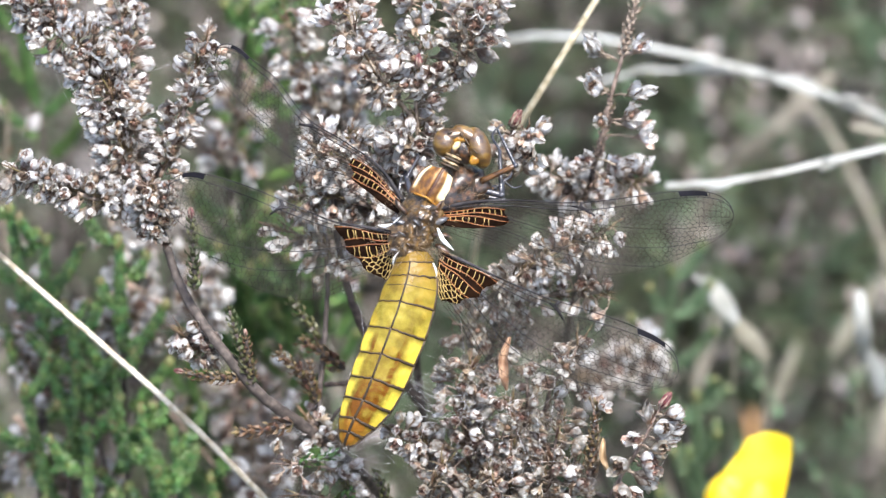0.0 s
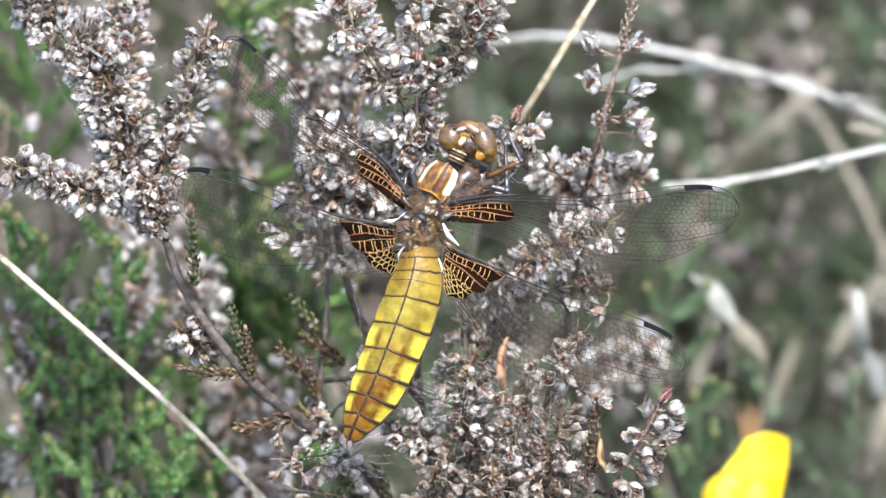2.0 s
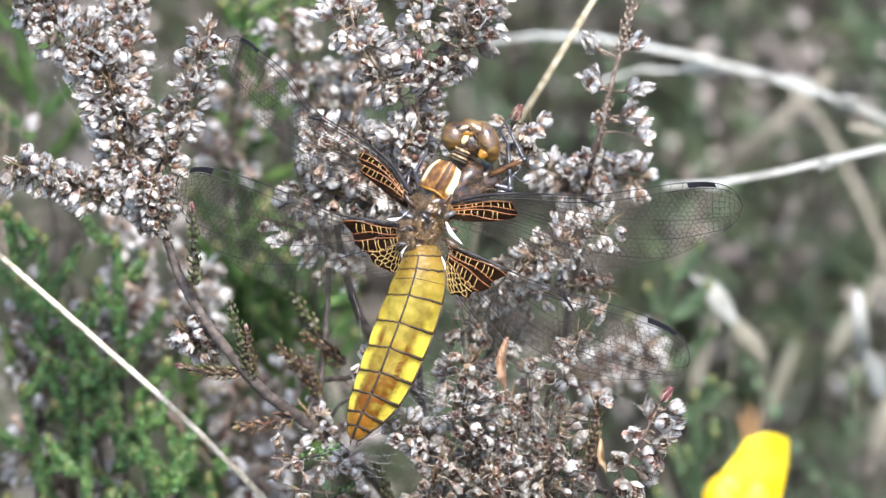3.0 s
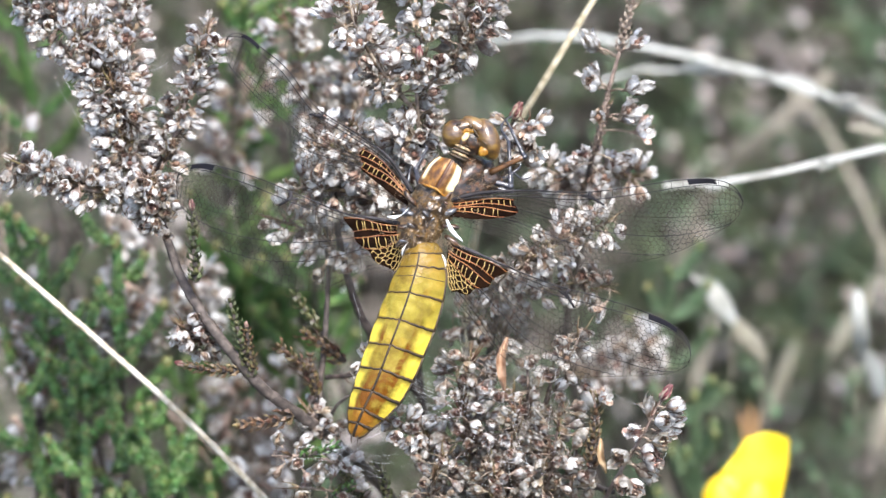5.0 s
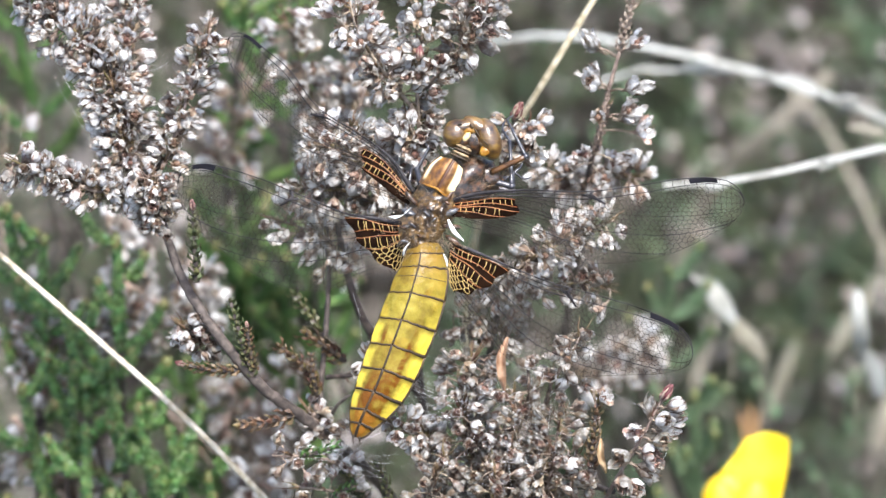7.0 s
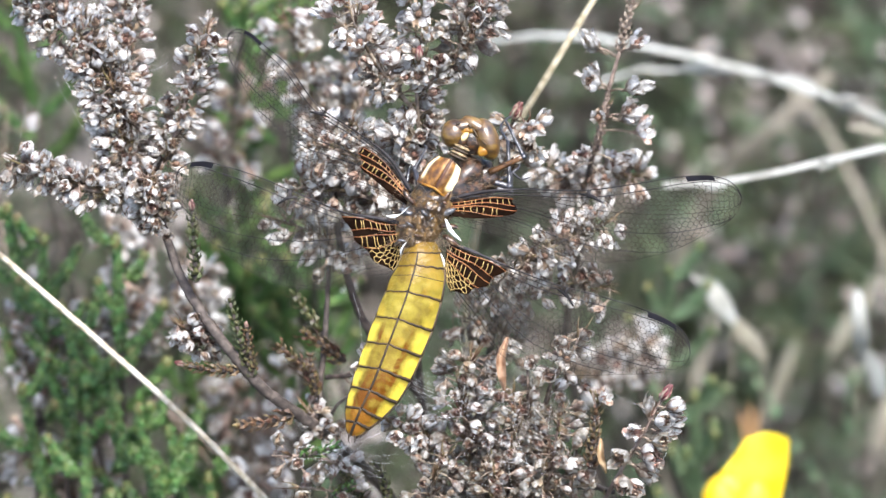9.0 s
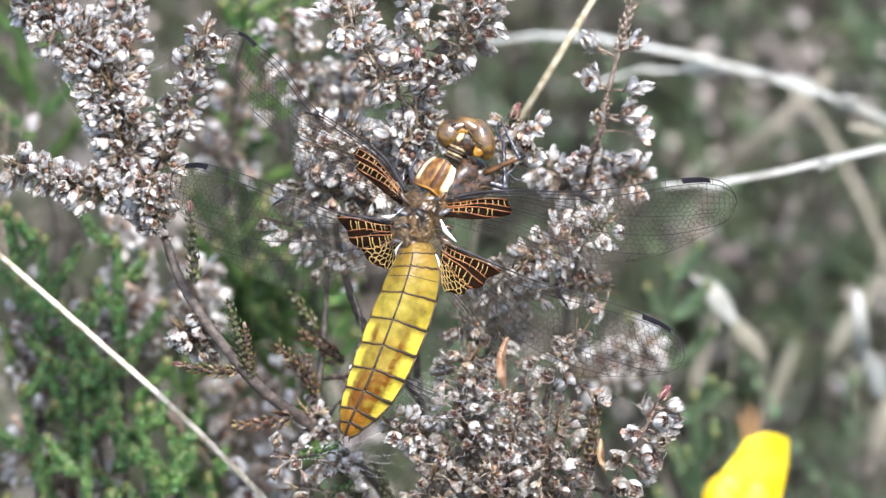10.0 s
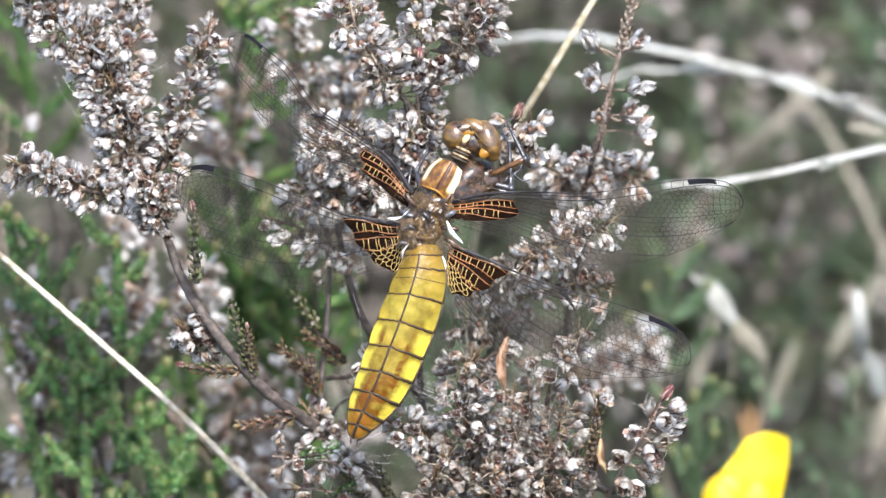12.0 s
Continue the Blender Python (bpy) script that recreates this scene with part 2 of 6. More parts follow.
def shield_material():
    """Golden-brown front of the thorax with one pale band on each side of the keel; a painted highlight widens the
    right one.
    """
    m, t, b = nodes_of("thorax_gold")
    u, v = uv_nodes(t)
    side = math_node(t, "ABSOLUTE", math_node(t, "SUBTRACT", math_node(t, "MULTIPLY", u, 2.0), 1.0))
    base = noise_mix(t, [(0.045, 0.017, 0.003), (0.115, 0.047, 0.006), (0.21, 0.098, 0.014)], 900)
    # right band spreads inwards: sun glare on that plate, put into the colour
    broad = math_node(t, "ADD", side, math_node(t, "MULTIPLY", step_node(t, u, 0.50, 0.52), 0.33))
    pale = math_node(t, "MULTIPLY", step_node(t, broad, 0.70, 0.86), math_node(t, "SUBTRACT", 1.0, step_node(t, side, 0.86, 0.95)))
    pale = math_node(t, "MULTIPLY", pale, step_node(t, v, 0.10, 0.30))
    col = mix_node(t, pale, base, (0.74, 0.64, 0.38))
    col = mix_node(t, step_node(t, side, 0.90, 0.98), col, (0.07, 0.03, 0.012))
    keel = math_node(t, "SUBTRACT", 1.0, step_node(t, side, 0.04, 0.12))
    col = mix_node(t, keel, col, (0.05, 0.02, 0.01))
    t.links.new(col, b.inputs["Base Color"])
    b.inputs["Roughness"].default_value = 0.42
    bump(t, b, 1500, 0.6)
    return m


def petal_material(name, body, base, rim, rand):
    """Papery dried sepals: pale with fine lengthwise streaks, brown at the foot and along the withered rim."""
    m, t, b = nodes_of(name)
    u, v = uv_nodes(t)
    side = math_node(t, "ABSOLUTE", math_node(t, "SUBTRACT", math_node(t, "MULTIPLY", u, 2.0), 1.0))
    info = t.nodes.new("ShaderNodeObjectInfo").outputs["Random"]
    tc = t.nodes.new("ShaderNodeTexCoord")
    mp = t.nodes.new("ShaderNodeMapping")
    mp.inputs["Scale"].default_value = (6.0, 1.6, 1.0)
    t.links.new(tc.outputs["UV"], mp.inputs["Vector"])
    shift = t.nodes.new("ShaderNodeCombineXYZ")
    t.links.new(math_node(t, "MULTIPLY", info, 60.0), shift.inputs[0])
    t.links.new(math_node(t, "MULTIPLY", info, 37.0), shift.inputs[1])
    t.links.new(shift.outputs[0], mp.inputs["Location"])
    streak = t.nodes.new("ShaderNodeTexNoise")
    streak.inputs["Scale"].default_value = 1.0
    streak.inputs["Detail"].default_value = 3.0
    t.links.new(mp.outputs[0], streak.inputs["Vector"])
    pale = noise_mix(t, body, 900, 4.0, 0.36, 0.60)
    wob = math_node(t, "MULTIPLY", math_node(t, "SUBTRACT", streak.outputs["Fac"], 0.5), 0.75)
    vw = math_node(t, "ADD", v, wob)
    foot = math_node(t, "SUBTRACT", 1.0, step_node(t, vw, 0.12, 0.48))
    col = mix_node(t, math_node(t, "MULTIPLY", foot, 0.85), pale, base)
    edge = step_node(t, math_node(t, "MAXIMUM", math_node(t, "ADD", side, wob), vw), 0.82, 1.06)
    col = mix_node(t, math_node(t, "MULTIPLY", edge, 0.85), col, rim)
    line = step_node(t, streak.outputs["Fac"], 0.56, 0.72)
    col = mix_node(t, math_node(t, "MULTIPLY", line, 0.75), col, rim)
    col = vary(t, col, rand, 0.02, False, 0.2)
    t.links.new(col, b.inputs["Base Color"])
    b.inputs["Roughness"].default_value = 0.46
    b.inputs["Specular IOR Level"].default_value = 0.4
    bump(t, b, 2200, 0.9)
    tr = t.nodes.new("ShaderNodeBsdfTranslucent")
    t.links.new(product(t, col, (1.0, 0.96, 0.90)), tr.inputs["Color"])
    mix = t.nodes.new("ShaderNodeMixShader")
    mix.inputs["Fac"].default_value = 0.54
    t.links.new(b.outputs[0], mix.inputs[1])
    t.links.new(tr.outputs[0], mix.inputs[2])
    t.links.new(mix.outputs[0], t.nodes["Material Output"].inputs["Surface"])
    return m


PETAL = petal_material("dried_petal", [(0.38, 0.365, 0.345), (0.60, 0.60, 0.60), (0.75, 0.755, 0.76)], (0.18, 0.122, 0.085), (0.28, 0.22, 0.17), 0.18)
# darker petals: browner bells, and painted shade for bells below the hindwing
PETAL_WARM_SHADE = petal_material("dried_petal_warm_shade", [(0.17, 0.15, 0.125), (0.295, 0.28, 0.255), (0.50, 0.495, 0.48)], (0.15, 0.095, 0.062), (0.235, 0.175, 0.125), 0.22)
FILM = film_material()
ABDOMEN = abdomen_material()
SHIELD = shield_material()


# ---- mesh helpers ----
def curve_points(pts, n):
    """n + 1 points of a smooth curve through the given ones, evenly spaced."""
    P = np.array([tuple(p) for p in pts], float)
    if len(P) == 2:
        P = np.array([P[0], (P[0] + P[1]) / 2, P[1]])
    gap = np.maximum(np.linalg.norm(np.diff(P, axis=0), axis=1), 1e-6)
    slope = np.diff(P, axis=0) / gap[:, None]
    way = np.vstack([slope[:1], (slope[1:] * gap[:-1, None] + slope[:-1] * gap[1:, None]) / (gap[1:] + gap[:-1])[:, None], slope[-1:]])
    out = []
    for i in range(len(P) - 1):
        for s in np.linspace(0, 1, 12, endpoint=False):
            h = s * s * (3 - 2 * s)
            out.append(P[i] * (1 - h) + P[i + 1] * h + gap[i] * (way[i] * (s ** 3 - 2 * s * s + s) + way[i + 1] * (s ** 3 - s * s)))
    out.append(P[-1])
    out = np.array(out)
    run = np.concatenate([[0], np.cumsum(np.linalg.norm(np.diff(out, axis=0), axis=1))])
    want = np.linspace(0, run[-1], n + 1)
    return np.array([[np.interp(w, run, out[:, k]) for k in range(3)] for w in want])


class Build:
    """Gathers vertices and faces, in millimetres, and makes them one mesh object."""

    def __init__(self):
        self.v, self.f, self.m, self.uv = [], [], [], {}

    def tube(self, pts, r0, r1=None, sides=6, mat=0, cap=True):
        pts = [Vector(p) for p in pts]
        r1 = r0 if r1 is None else r1
        n, base = len(pts), len(self.v)
        ref = Vector((0.13, 0.31, 0.94))
        for i, p in enumerate(pts):
            d = (pts[min(i + 1, n - 1)] - pts[max(i - 1, 0)]).normalized()
            a = d.cross(ref)
            if a.length < 0.05:
                a = d.cross(Vector((1, 0, 0)))
            a.normalize()
            b = d.cross(a)
            r = r0 + (r1 - r0) * i / max(n - 1, 1)
            for k in range(sides):
                an = 2 * math.pi * k / sides
                self.v.append(p + (a * math.cos(an) + b * math.sin(an)) * r)
        for i in range(n - 1):
            for k in range(sides):
                k2 = (k + 1) % sides
                self.f.append((base + i * sides + k, base + i * sides + k2, base + (i + 1) * sides + k2, base + (i + 1) * sides + k))
                self.m.append(mat)
        if cap:
            self.f.append(tuple(base + k for k in reversed(range(sides))))
            self.f.append(tuple(base + (n - 1) * sides + k for k in range(sides)))
            self.m += [mat, mat]

    def sheet(self, fn, nu, nv, mat=0, uv=None, wrap=False):
        """A grid of quads from fn(a, b), a and b running from 0 to 1."""
        base = len(self.v)
        for j in range(nv + 1):
            for i in range(nu + 1):
                self.v.append(Vector(fn(i / nu, j / nv)))
        for j in range(nv):
            for i in range(nu):
                a = base + j * (nu + 1) + i
                if uv:
                    self.uv[len(self.f)] = [uv(x / nu, y / nv) for x, y in ((i, j), (i + 1, j), (i + 1, j + 1), (i, j + 1))]
                self.f.append((a, a + 1, a + nu + 2, a + nu + 1))
                self.m.append(mat)

    def ball(self, c, size, turn=None, nu=14, nv=9, mat=0, lump=0.0):
        turn = turn or Matrix.Identity(3)
        c, base = Vector(c), len(self.v)
        for j in range(1, nv):
            th = math.pi * j / nv
            for i in range(nu):
                ph = 2 * math.pi * i / nu
                p = Vector((math.sin(th) * math.cos(ph), math.sin(th) * math.sin(ph), math.cos(th)))
                k = 1 + lump * noise.noise(p * 2.1 + c * 3.7)
                self.v.append(c + turn @ Vector((p.x * size[0] * k, p.y * size[1] * k, p.z * size[2] * k)))
        top, low = len(self.v), len(self.v) + 1
        self.v += [c + turn @ Vector((0, 0, size[2])), c - turn @ Vector((0, 0, size[2]))]
        for i in range(nu):
            i2 = (i + 1) % nu
            self.f.append((top, base + i, base + i2))
            self.f.append((low, base + (nv - 2) * nu + i2, base + (nv - 2) * nu + i))
            self.m += [mat, mat]
            for j in range(nv - 2):
                self.f.append((base + j * nu + i, base + (j + 1) * nu + i, base + (j + 1) * nu + i2, base + j * nu + i2))
                self.m.append(mat)

    def add(self, other, m):
        """Takes over the pieces of another Build, moved by the matrix m."""
        base = len(self.v)
        self.v += [m @ v for v in other.v]
        self.f += [tuple(base + k for k in f) for f in other.f]
        self.m += other.m

    def mesh(self, name, mats, shift=(0, 0, 0), smooth=True, turn=None):
        s = Vector(shift)
        turn = turn or Matrix.Identity(3)
        me = bpy.data.meshes.new(name)
        me.from_pydata([tuple((turn @ (p - s)) * 0.001) for p in self.v], [], self.f)
        for m in mats:
            me.materials.append(m)
        me.polygons.foreach_set("material_index", self.m)
        me.polygons.foreach_set("use_smooth", [smooth] * len(self.f))
        if self.uv:
            layer = me.uv_layers.new(name="plan")
            for k, four in self.uv.items():
                for li, c in zip(me.polygons[k].loop_indices, four):
                    layer.data[li].uv = c
        me.update()
        return me


TURN = STAGE.to_3x3()


def part(name, build, mats, parent, label="", shift=(0, 0, 0), turn=None, smooth=True):
    """Links a Build as one mesh object under a thing or a part. shift: the parent's place; turn: from the tilted plane to the parent's axes."""
    ob = new(name, build.mesh(name, mats if isinstance(mats, list) else [mats], shift, smooth, turn))
    ob.parent = parent
    return tagged(ob, label)


def thing(name, place, label, category, group="", kind="", tilted=False):
    """An Empty at that place of the tilted plane, with world axes unless tilted."""
    ob = new(name)
    ob.empty_display_size = 0.01
    ob.matrix_world = (STAGE @ Matrix.Translation(Vector(place) * 0.001)) if tilted else Matrix.Translation(at(place))
    return tagged(ob, label, category, group, kind)

# ---- ground: one sheet to the horizon, hummocky near the plants ----
def build_ground():
    rings = [0.0, 0.08, 0.16, 0.25, 0.35, 0.5, 0.7, 1.0, 1.5, 2.5, 5, 10, 30, 100, 400, 1500, 4000]
    b = Build()
    n = 72
    for r in rings:
        for k in range(n):
            a = 2 * math.pi * k / n
            x, y = r * math.cos(a), 0.5 + r * math.sin(a)
            h = 0.03 * noise.noise(Vector((x * 5, y * 5, 1.7))) + 0.012 * noise.noise(Vector((x * 22, y * 22, 4.1)))
            b.v.append(Vector((x * 1000, y * 1000, (h * min(1.0, 3 / max(r, 0.01)) - 0.02) * 1000)))
    for i in range(len(rings) - 1):
        for k in range(n):
            k2 = (k + 1) % n
            b.f.append((i * n + k, (i + 1) * n + k, (i + 1) * n + k2, i * n + k2))
            b.m.append(0)
    ob = new("ground", b.mesh("ground", [PEAT]))
    tagged(ob, "dark brown peaty heath floor with dry litter", "ground", kind="structure")


build_ground()

# ---- the dragonfly ----
HUB = Vector((-2.2, 4.3, 0))


def wing_shape(lead, trail, droop, bow):
    """The wing as a function of span s and chord t, both 0 to 1, from its two edges."""
    L, T = curve_points(lead, 80), curve_points(trail, 80)

    def fn(s, t):
        k = min(max(s, 0.0), 1.0) * 80
        i = min(int(k), 79)
        l = L[i] + (L[i + 1] - L[i]) * (k - i)
        q = T[i] + (T[i + 1] - T[i]) * (k - i)
        p = l + (q - l) * t
        ridge = 0.22 * math.sin(t * 19) * math.exp(-t * 2.2) * (1 - s)
        p[2] += droop * s + bow * math.sin(math.pi * s) * (1 - 0.6 * t) - 1.3 * t * math.sin(math.pi * min(1, s * 1.15)) + ridge
        return Vector(p)
    return fn


def build_wing(body, name, label, lead, trail, droop, bow, reach, spot, rows, cols, seed, front=0.04):
    """Film, leading veins, cross-vein net, dark base with amber veins and the dark spot near the tip. reach(t): how far out the dark base goes; front: where it begins behind the leading edge."""
    rng = random.Random(seed)
    fn = wing_shape(lead, trail, droop, bow)
    root = fn(0, 0.2)
    film = Build()
    film.sheet(lambda a, c: fn(a, c), 48, 12)
    wing = part(name, film, FILM, body, label, root)
    wing.location = (root - HUB) * 0.001
    # net: the rows leave the front veins and bend back to the rear edge, cross-veins stand between them
    gap = 0.895 / rows
    fan = 0.80
    taus = []
    while not taus or taus[-1] > 0.105 - fan:
        taus.append(1 - gap * (len(taus) + 0.6))
    taus.reverse()
    stout = {len(taus) - int(rows * f): w for f, w in ((0.30, 0.050), (0.62, 0.056), (0.86, 0.056), (1.15, 0.046))}
    nodus = 0.47

    def row_at(j, s):
        return taus[j] + fan * s ** 1.45

    pts, alive = {}, {}
    for j in range(len(taus)):
        for i in range(cols + 1):
            s = i / cols
            t = row_at(j, s)
            chord = (fn(s, 0.2) - fn(s, 0.9)).length / 0.7 * gap
            alive[j, i] = 0.105 + 0.3 * gap < t < 1 - 0.3 * gap and (j in stout or (chord > 0.50 and (s > 0.40 or j % 2 == 0)) or (j % 2 == 0 and chord > 0.30) or (j % 4 == 0 and chord > 0.18))
            zig = (-0.24 if (i + j) % 2 else 0.24) * min(1.0, max(0.05, (s - 0.12) * 2.6)) * (0.25 if j in stout else 1.0)
            dt = (zig + rng.uniform(-0.20, 0.20) * (0.3 if j in stout else 1.0)) * gap
            pts[j, i] = (min(max(s + rng.uniform(-0.36, 0.36) / cols, 0), 1), min(max(t + dt, 0.105), 1.0))
    fine, bold, amber, rust = Build(), Build(), Build(), Build()

    def vein(p, q, thick):
        a, c = fn(*p), fn(*q)
        if (a - c).length < 0.02:
            return
        (bold if thick > 0.05 else fine).tube([a, c], thick, None, 4 if thick > 0.05 else 3, 0, False)

    def bare(p):
        return p[1] > front - 0.02 and p[0] < reach(p[1]) + 0.004

    for i in range(cols):
        s, e = i / cols, (i + 1) / cols
        vein((s, 0.0), (e, 0.0), 0.16 - 0.09 * min(1, s / 0.5))
        if s < nodus and not bare((s, 0.045)):
            vein((s, 0.045), (e, 0.045), 0.055)
        if not bare((s, 0.105)):
            vein((s, 0.105), (e, 0.105), 0.085 - 0.03 * s)
        if not bare((s, 1.0)):
            vein((s, 1.0), (e, 1.0), 0.034)
        if i % 4 == 0 and i and not bare((s, 0.06)):
            vein((s, 0.0), (s, 0.105), 0.040)
        for j in range(len(taus)):
            here, there = alive[j, i], alive[j, i + 1]
            if not (here or there) or (bare(pts[j, i]) and bare(pts[j, i + 1])):
                continue
            p, q = pts[j, i], pts[j, i + 1]
            if j in stout or (here and there):
                vein(p, q, stout.get(j, 0.035))
        above = None
        for j in range(len(taus)):
            if not alive[j, i]:
                continue
            if above is None and i % 3 == 0 and pts[j, i][1] < 0.105 + 2.2 * gap and not bare(pts[j, i]):
                vein((s, 0.105), pts[j, i], 0.036)
            if above is not None and (i + above) % 2 == 0 and not bare(pts[above, i]) and not (s < 0.42 and (i // 2 + j) % 2):
                vein(pts[above, i], pts[j, i], 0.034)
            above = j
        if above is not None and i % 2 == 0 and not bare(pts[above, i]):
            vein(pts[above, i], (s, 1.0), 0.034)
    # dark base: a few long russet veins, amber cross-veins, and round cells behind
    up = Vector((0, 0, 0.08))
    hind = reach(0.95) > 0.05
    longs = [0.07, 0.23, 0.33, 0.52] if hind else [front + 0.015, front + 0.13, front + 0.22, front + 0.38]
    for n, t in enumerate(longs):
        far = reach(t)
        rust.tube([fn(0.01 + (far - 0.01) * k / 8, t + 0.03 * math.sin(k * 0.8 + n)) + up for k in range(9)], 0.075 if n in (1, 2) else 0.055, 0.045, 5)
    for n in range(len(longs) - 1):
        if n == 1:
            continue
        for k in range(1, 13):
            s = 0.021 * k + rng.uniform(-0.006, 0.006)
            if s < min(reach(longs[n]), reach(longs[n + 1])):
                mid = fn(s + rng.uniform(-0.003, 0.003), (longs[n] + longs[n + 1]) / 2) + up
                amber.tube([fn(s, longs[n] + 0.01) + up, mid, fn(s + rng.uniform(-0.004, 0.004), longs[n + 1]) + up], 0.042, None, 4)
    if hind:
        net = {}
        for j in range(7):
            t = 0.53 + 0.078 * j
            for i in range(17):
                s = 0.010 + i * 0.0128
                zig = -0.015 if (i + j) % 2 else 0.015
                net[j, i] = (s + rng.uniform(-0.0045, 0.0045), min(t + zig + rng.uniform(-0.022, 0.022), 0.995))
        for (j, i), p in net.items():
            for q in ((j, i + 1), (j + 1, i)):
                if q not in net or (q[0] > j and (i + j) % 2):
                    continue
                if p[0] < reach(p[1]) and net[q][0] < reach(net[q][1]):
                    amber.tube([fn(*p) + up, fn(*net[q]) + up], 0.038, None, 4)
    # nodus: the stout slanting vein half-way along the front edge
    bold.tube([fn(nodus, 0.0), fn(nodus - 0.008, 0.05), fn(nodus + 0.014, 0.115), fn(nodus + 0.040, 0.19)], 0.30, 0.14, 5)
    bold.tube([fn(nodus - 0.035, 0.045), fn(nodus - 0.012, 0.07), fn(nodus + 0.012, 0.11)], 0.10, 0.20, 5)
    bold.tube([fn(0.24 * k / 8, 0.0) + Vector((0, 0, 0.1)) for k in range(9)], 0.34, 0.12, 7)
    part("vein_net", fine, VEIN, wing, "", root)
    part("main_vein", bold, VEIN_COSTA, wing, "dark stout leading veins", root)
    if amber.f:
        part("base_vein", amber, VEIN_YELLOW, wing, "amber yellow veins", root)
    if rust.f:
        part("base_main_vein", rust, VEIN_RED, wing, "russet main veins", root)
    dark = Build()
    lift = Vector((0, 0, 0.03))
    dark.sheet(lambda a, c: fn(0.005 + a * max(reach(front + (1 - front) * c) - 0.005, 0.002), front + (1 - front) * c) + lift, 12, 16)
    part("dark_base", dark, PATCH, wing, "dark brown wing base", root)
    st = Build()
    s0, s1 = spot
    for up in (0.09, -0.06):
        st.sheet(lambda a, c: fn(s0 + (s1 - s0) * (a + 0.06 * (c - 0.5)), 0.006 + c * 0.078) + Vector((0, 0, up)), 6, 2)
    part("pterostigma", st, STIGMA, wing, "black wing spot", root)
    return wing


def fore_reach(t):
    return max(0.0, 0.300 - 0.12 * t - 0.55 * max(0, t - 0.62) + 0.008 * math.sin(t * 23))


def fore_reach_short(t):
    return max(0.0, 0.225 - 0.62 * max(0, t - 0.50) + 0.008 * math.sin(t * 21))


def hind_reach(t):
    return 0.238 - 0.085 * t - 0.075 * t * t + 0.008 * math.sin(t * 19)


def build_abdomen(body):
    """Ten plates along a gently curved axis, broad in the middle, keeled on top."""
    axis = curve_points([Vector(p) - HUB for p in ((-2.6, 0.9, 0.5), (-2.8, -2.4, 0.8), (-3.6, -5.7, 1), (-6.2, -13, 1), (-8.8, -19.25, 0.5), (-11.1, -23.4, 0), (-12.1, -25.4, -0.5))], 120)
    wide = [(0, 1.7), (0.04, 2.5), (0.115, 3.15), (0.165, 3.5), (0.25, 3.76), (0.39, 3.9), (0.52, 3.8), (0.645, 3.68), (0.76, 3.26), (0.86, 2.5), (0.93, 1.62), (0.975, 1.15), (1, 0.55)]
    ends = [0.0, 0.05, 0.115, 0.25, 0.39, 0.52, 0.645, 0.76, 0.86, 0.93, 1.0]
    roll = -0.24

    def ring(g, x, under=False):
        lag = g + 0.030 * max(0.0, (roll - x) / (1 + roll)) * min(1.0, 6 * g) * min(1.0, 8 * (1 - g))
        k = min(max(lag, 0), 1) * 120
        i = min(int(k), 119)
        c = Vector(axis[i] + (axis[i + 1] - axis[i]) * (k - i))
        d = Vector(axis[min(i + 3, 120)] - axis[max(i - 3, 0)])
        side = Vector((-d.y, d.x, 0)).normalized()
        if side.x < 0:
            side = -side
        h = float(np.interp(g, [a for a, _ in wide], [b for _, b in wide]))
        y = x - roll
        f = 1 - abs(y) / ((1 - roll) if y > 0 else (1 + roll))
        z = 0.62 * h * (1 - (1 - max(f, 0)) ** 2.1) if not under else -0.55 * h * (1 - x * x) ** 0.6
        return c + side * (h * x) + Vector((0, 0, z))

    for n in range(10):
        a, e = ends[n], ends[n + 1]
        b = Build()

        def top(i, j, a=a, e=e):
            g = a + (e - a) * j
            swell = 0.07 * math.sin(math.pi * j) ** 0.5
            x = -1 + 2 * i
            return ring(g, x * (1 + 0.032 * math.sin(math.pi * j))) + Vector((0, 0, swell))
        b.sheet(top, 28, 6, 0, lambda i, j, a=a, e=e: (0.5 + (i - 0.5 - roll / 2) * (1 / (1 - roll) if i - 0.5 - roll / 2 > 0 else 1 / (1 + roll)), (n + min(j, 0.999)) / 10))
        b.sheet(lambda i, j, a=a, e=e: ring(a + (e - a) * j, 1 - 2 * i, True), 12, 4, 0, lambda i, j: (0.9, (n + min(j, 0.999)) / 10))
        seg = part("abdomen_segment", b, ABDOMEN, body, "yellow abdomen plate" if n < 5 else "yellow and brown abdomen plate")
        rim = Build()
        if n < 9:
            sway_rng = random.Random(n)
            for lo, hi, ra, rb in ((-1, roll, 0.07 + 0.012 * n, 0.08 + 0.012 * n), (roll, 1, 0.08 + 0.012 * n, 0.15 + 0.018 * n)):
                rim.tube([ring(e + sway_rng.uniform(-0.0025, 0.0025), lo + (hi - lo) * k / 12) + Vector((0, 0, 0.02)) for k in range(13)], ra, rb, 5)
        if n == 2:
            rim.tube([ring(a + 0.05, -1 + 2 * k / 22) + Vector((0, 0, 0.05)) for k in range(23)], 0.05, None, 5)
        keel = [ring(a + (e - a) * k / 6, roll) + Vector((0, 0, 0.05)) for k in range(7)]
        if n > 0:
            rim.tube(keel, 0.10 + 0.014 * n, None, 5)
        for x in (-1, 1):
            if n > 1:
                rim.tube([ring(a + (e - a) * k / 4, x * 1.0) for k in range(5)], 0.12 if x < 0 else 0.22, None, 5)
        part("seam", rim, JOINT, seg, "dark brown seams")
    tip = Build()
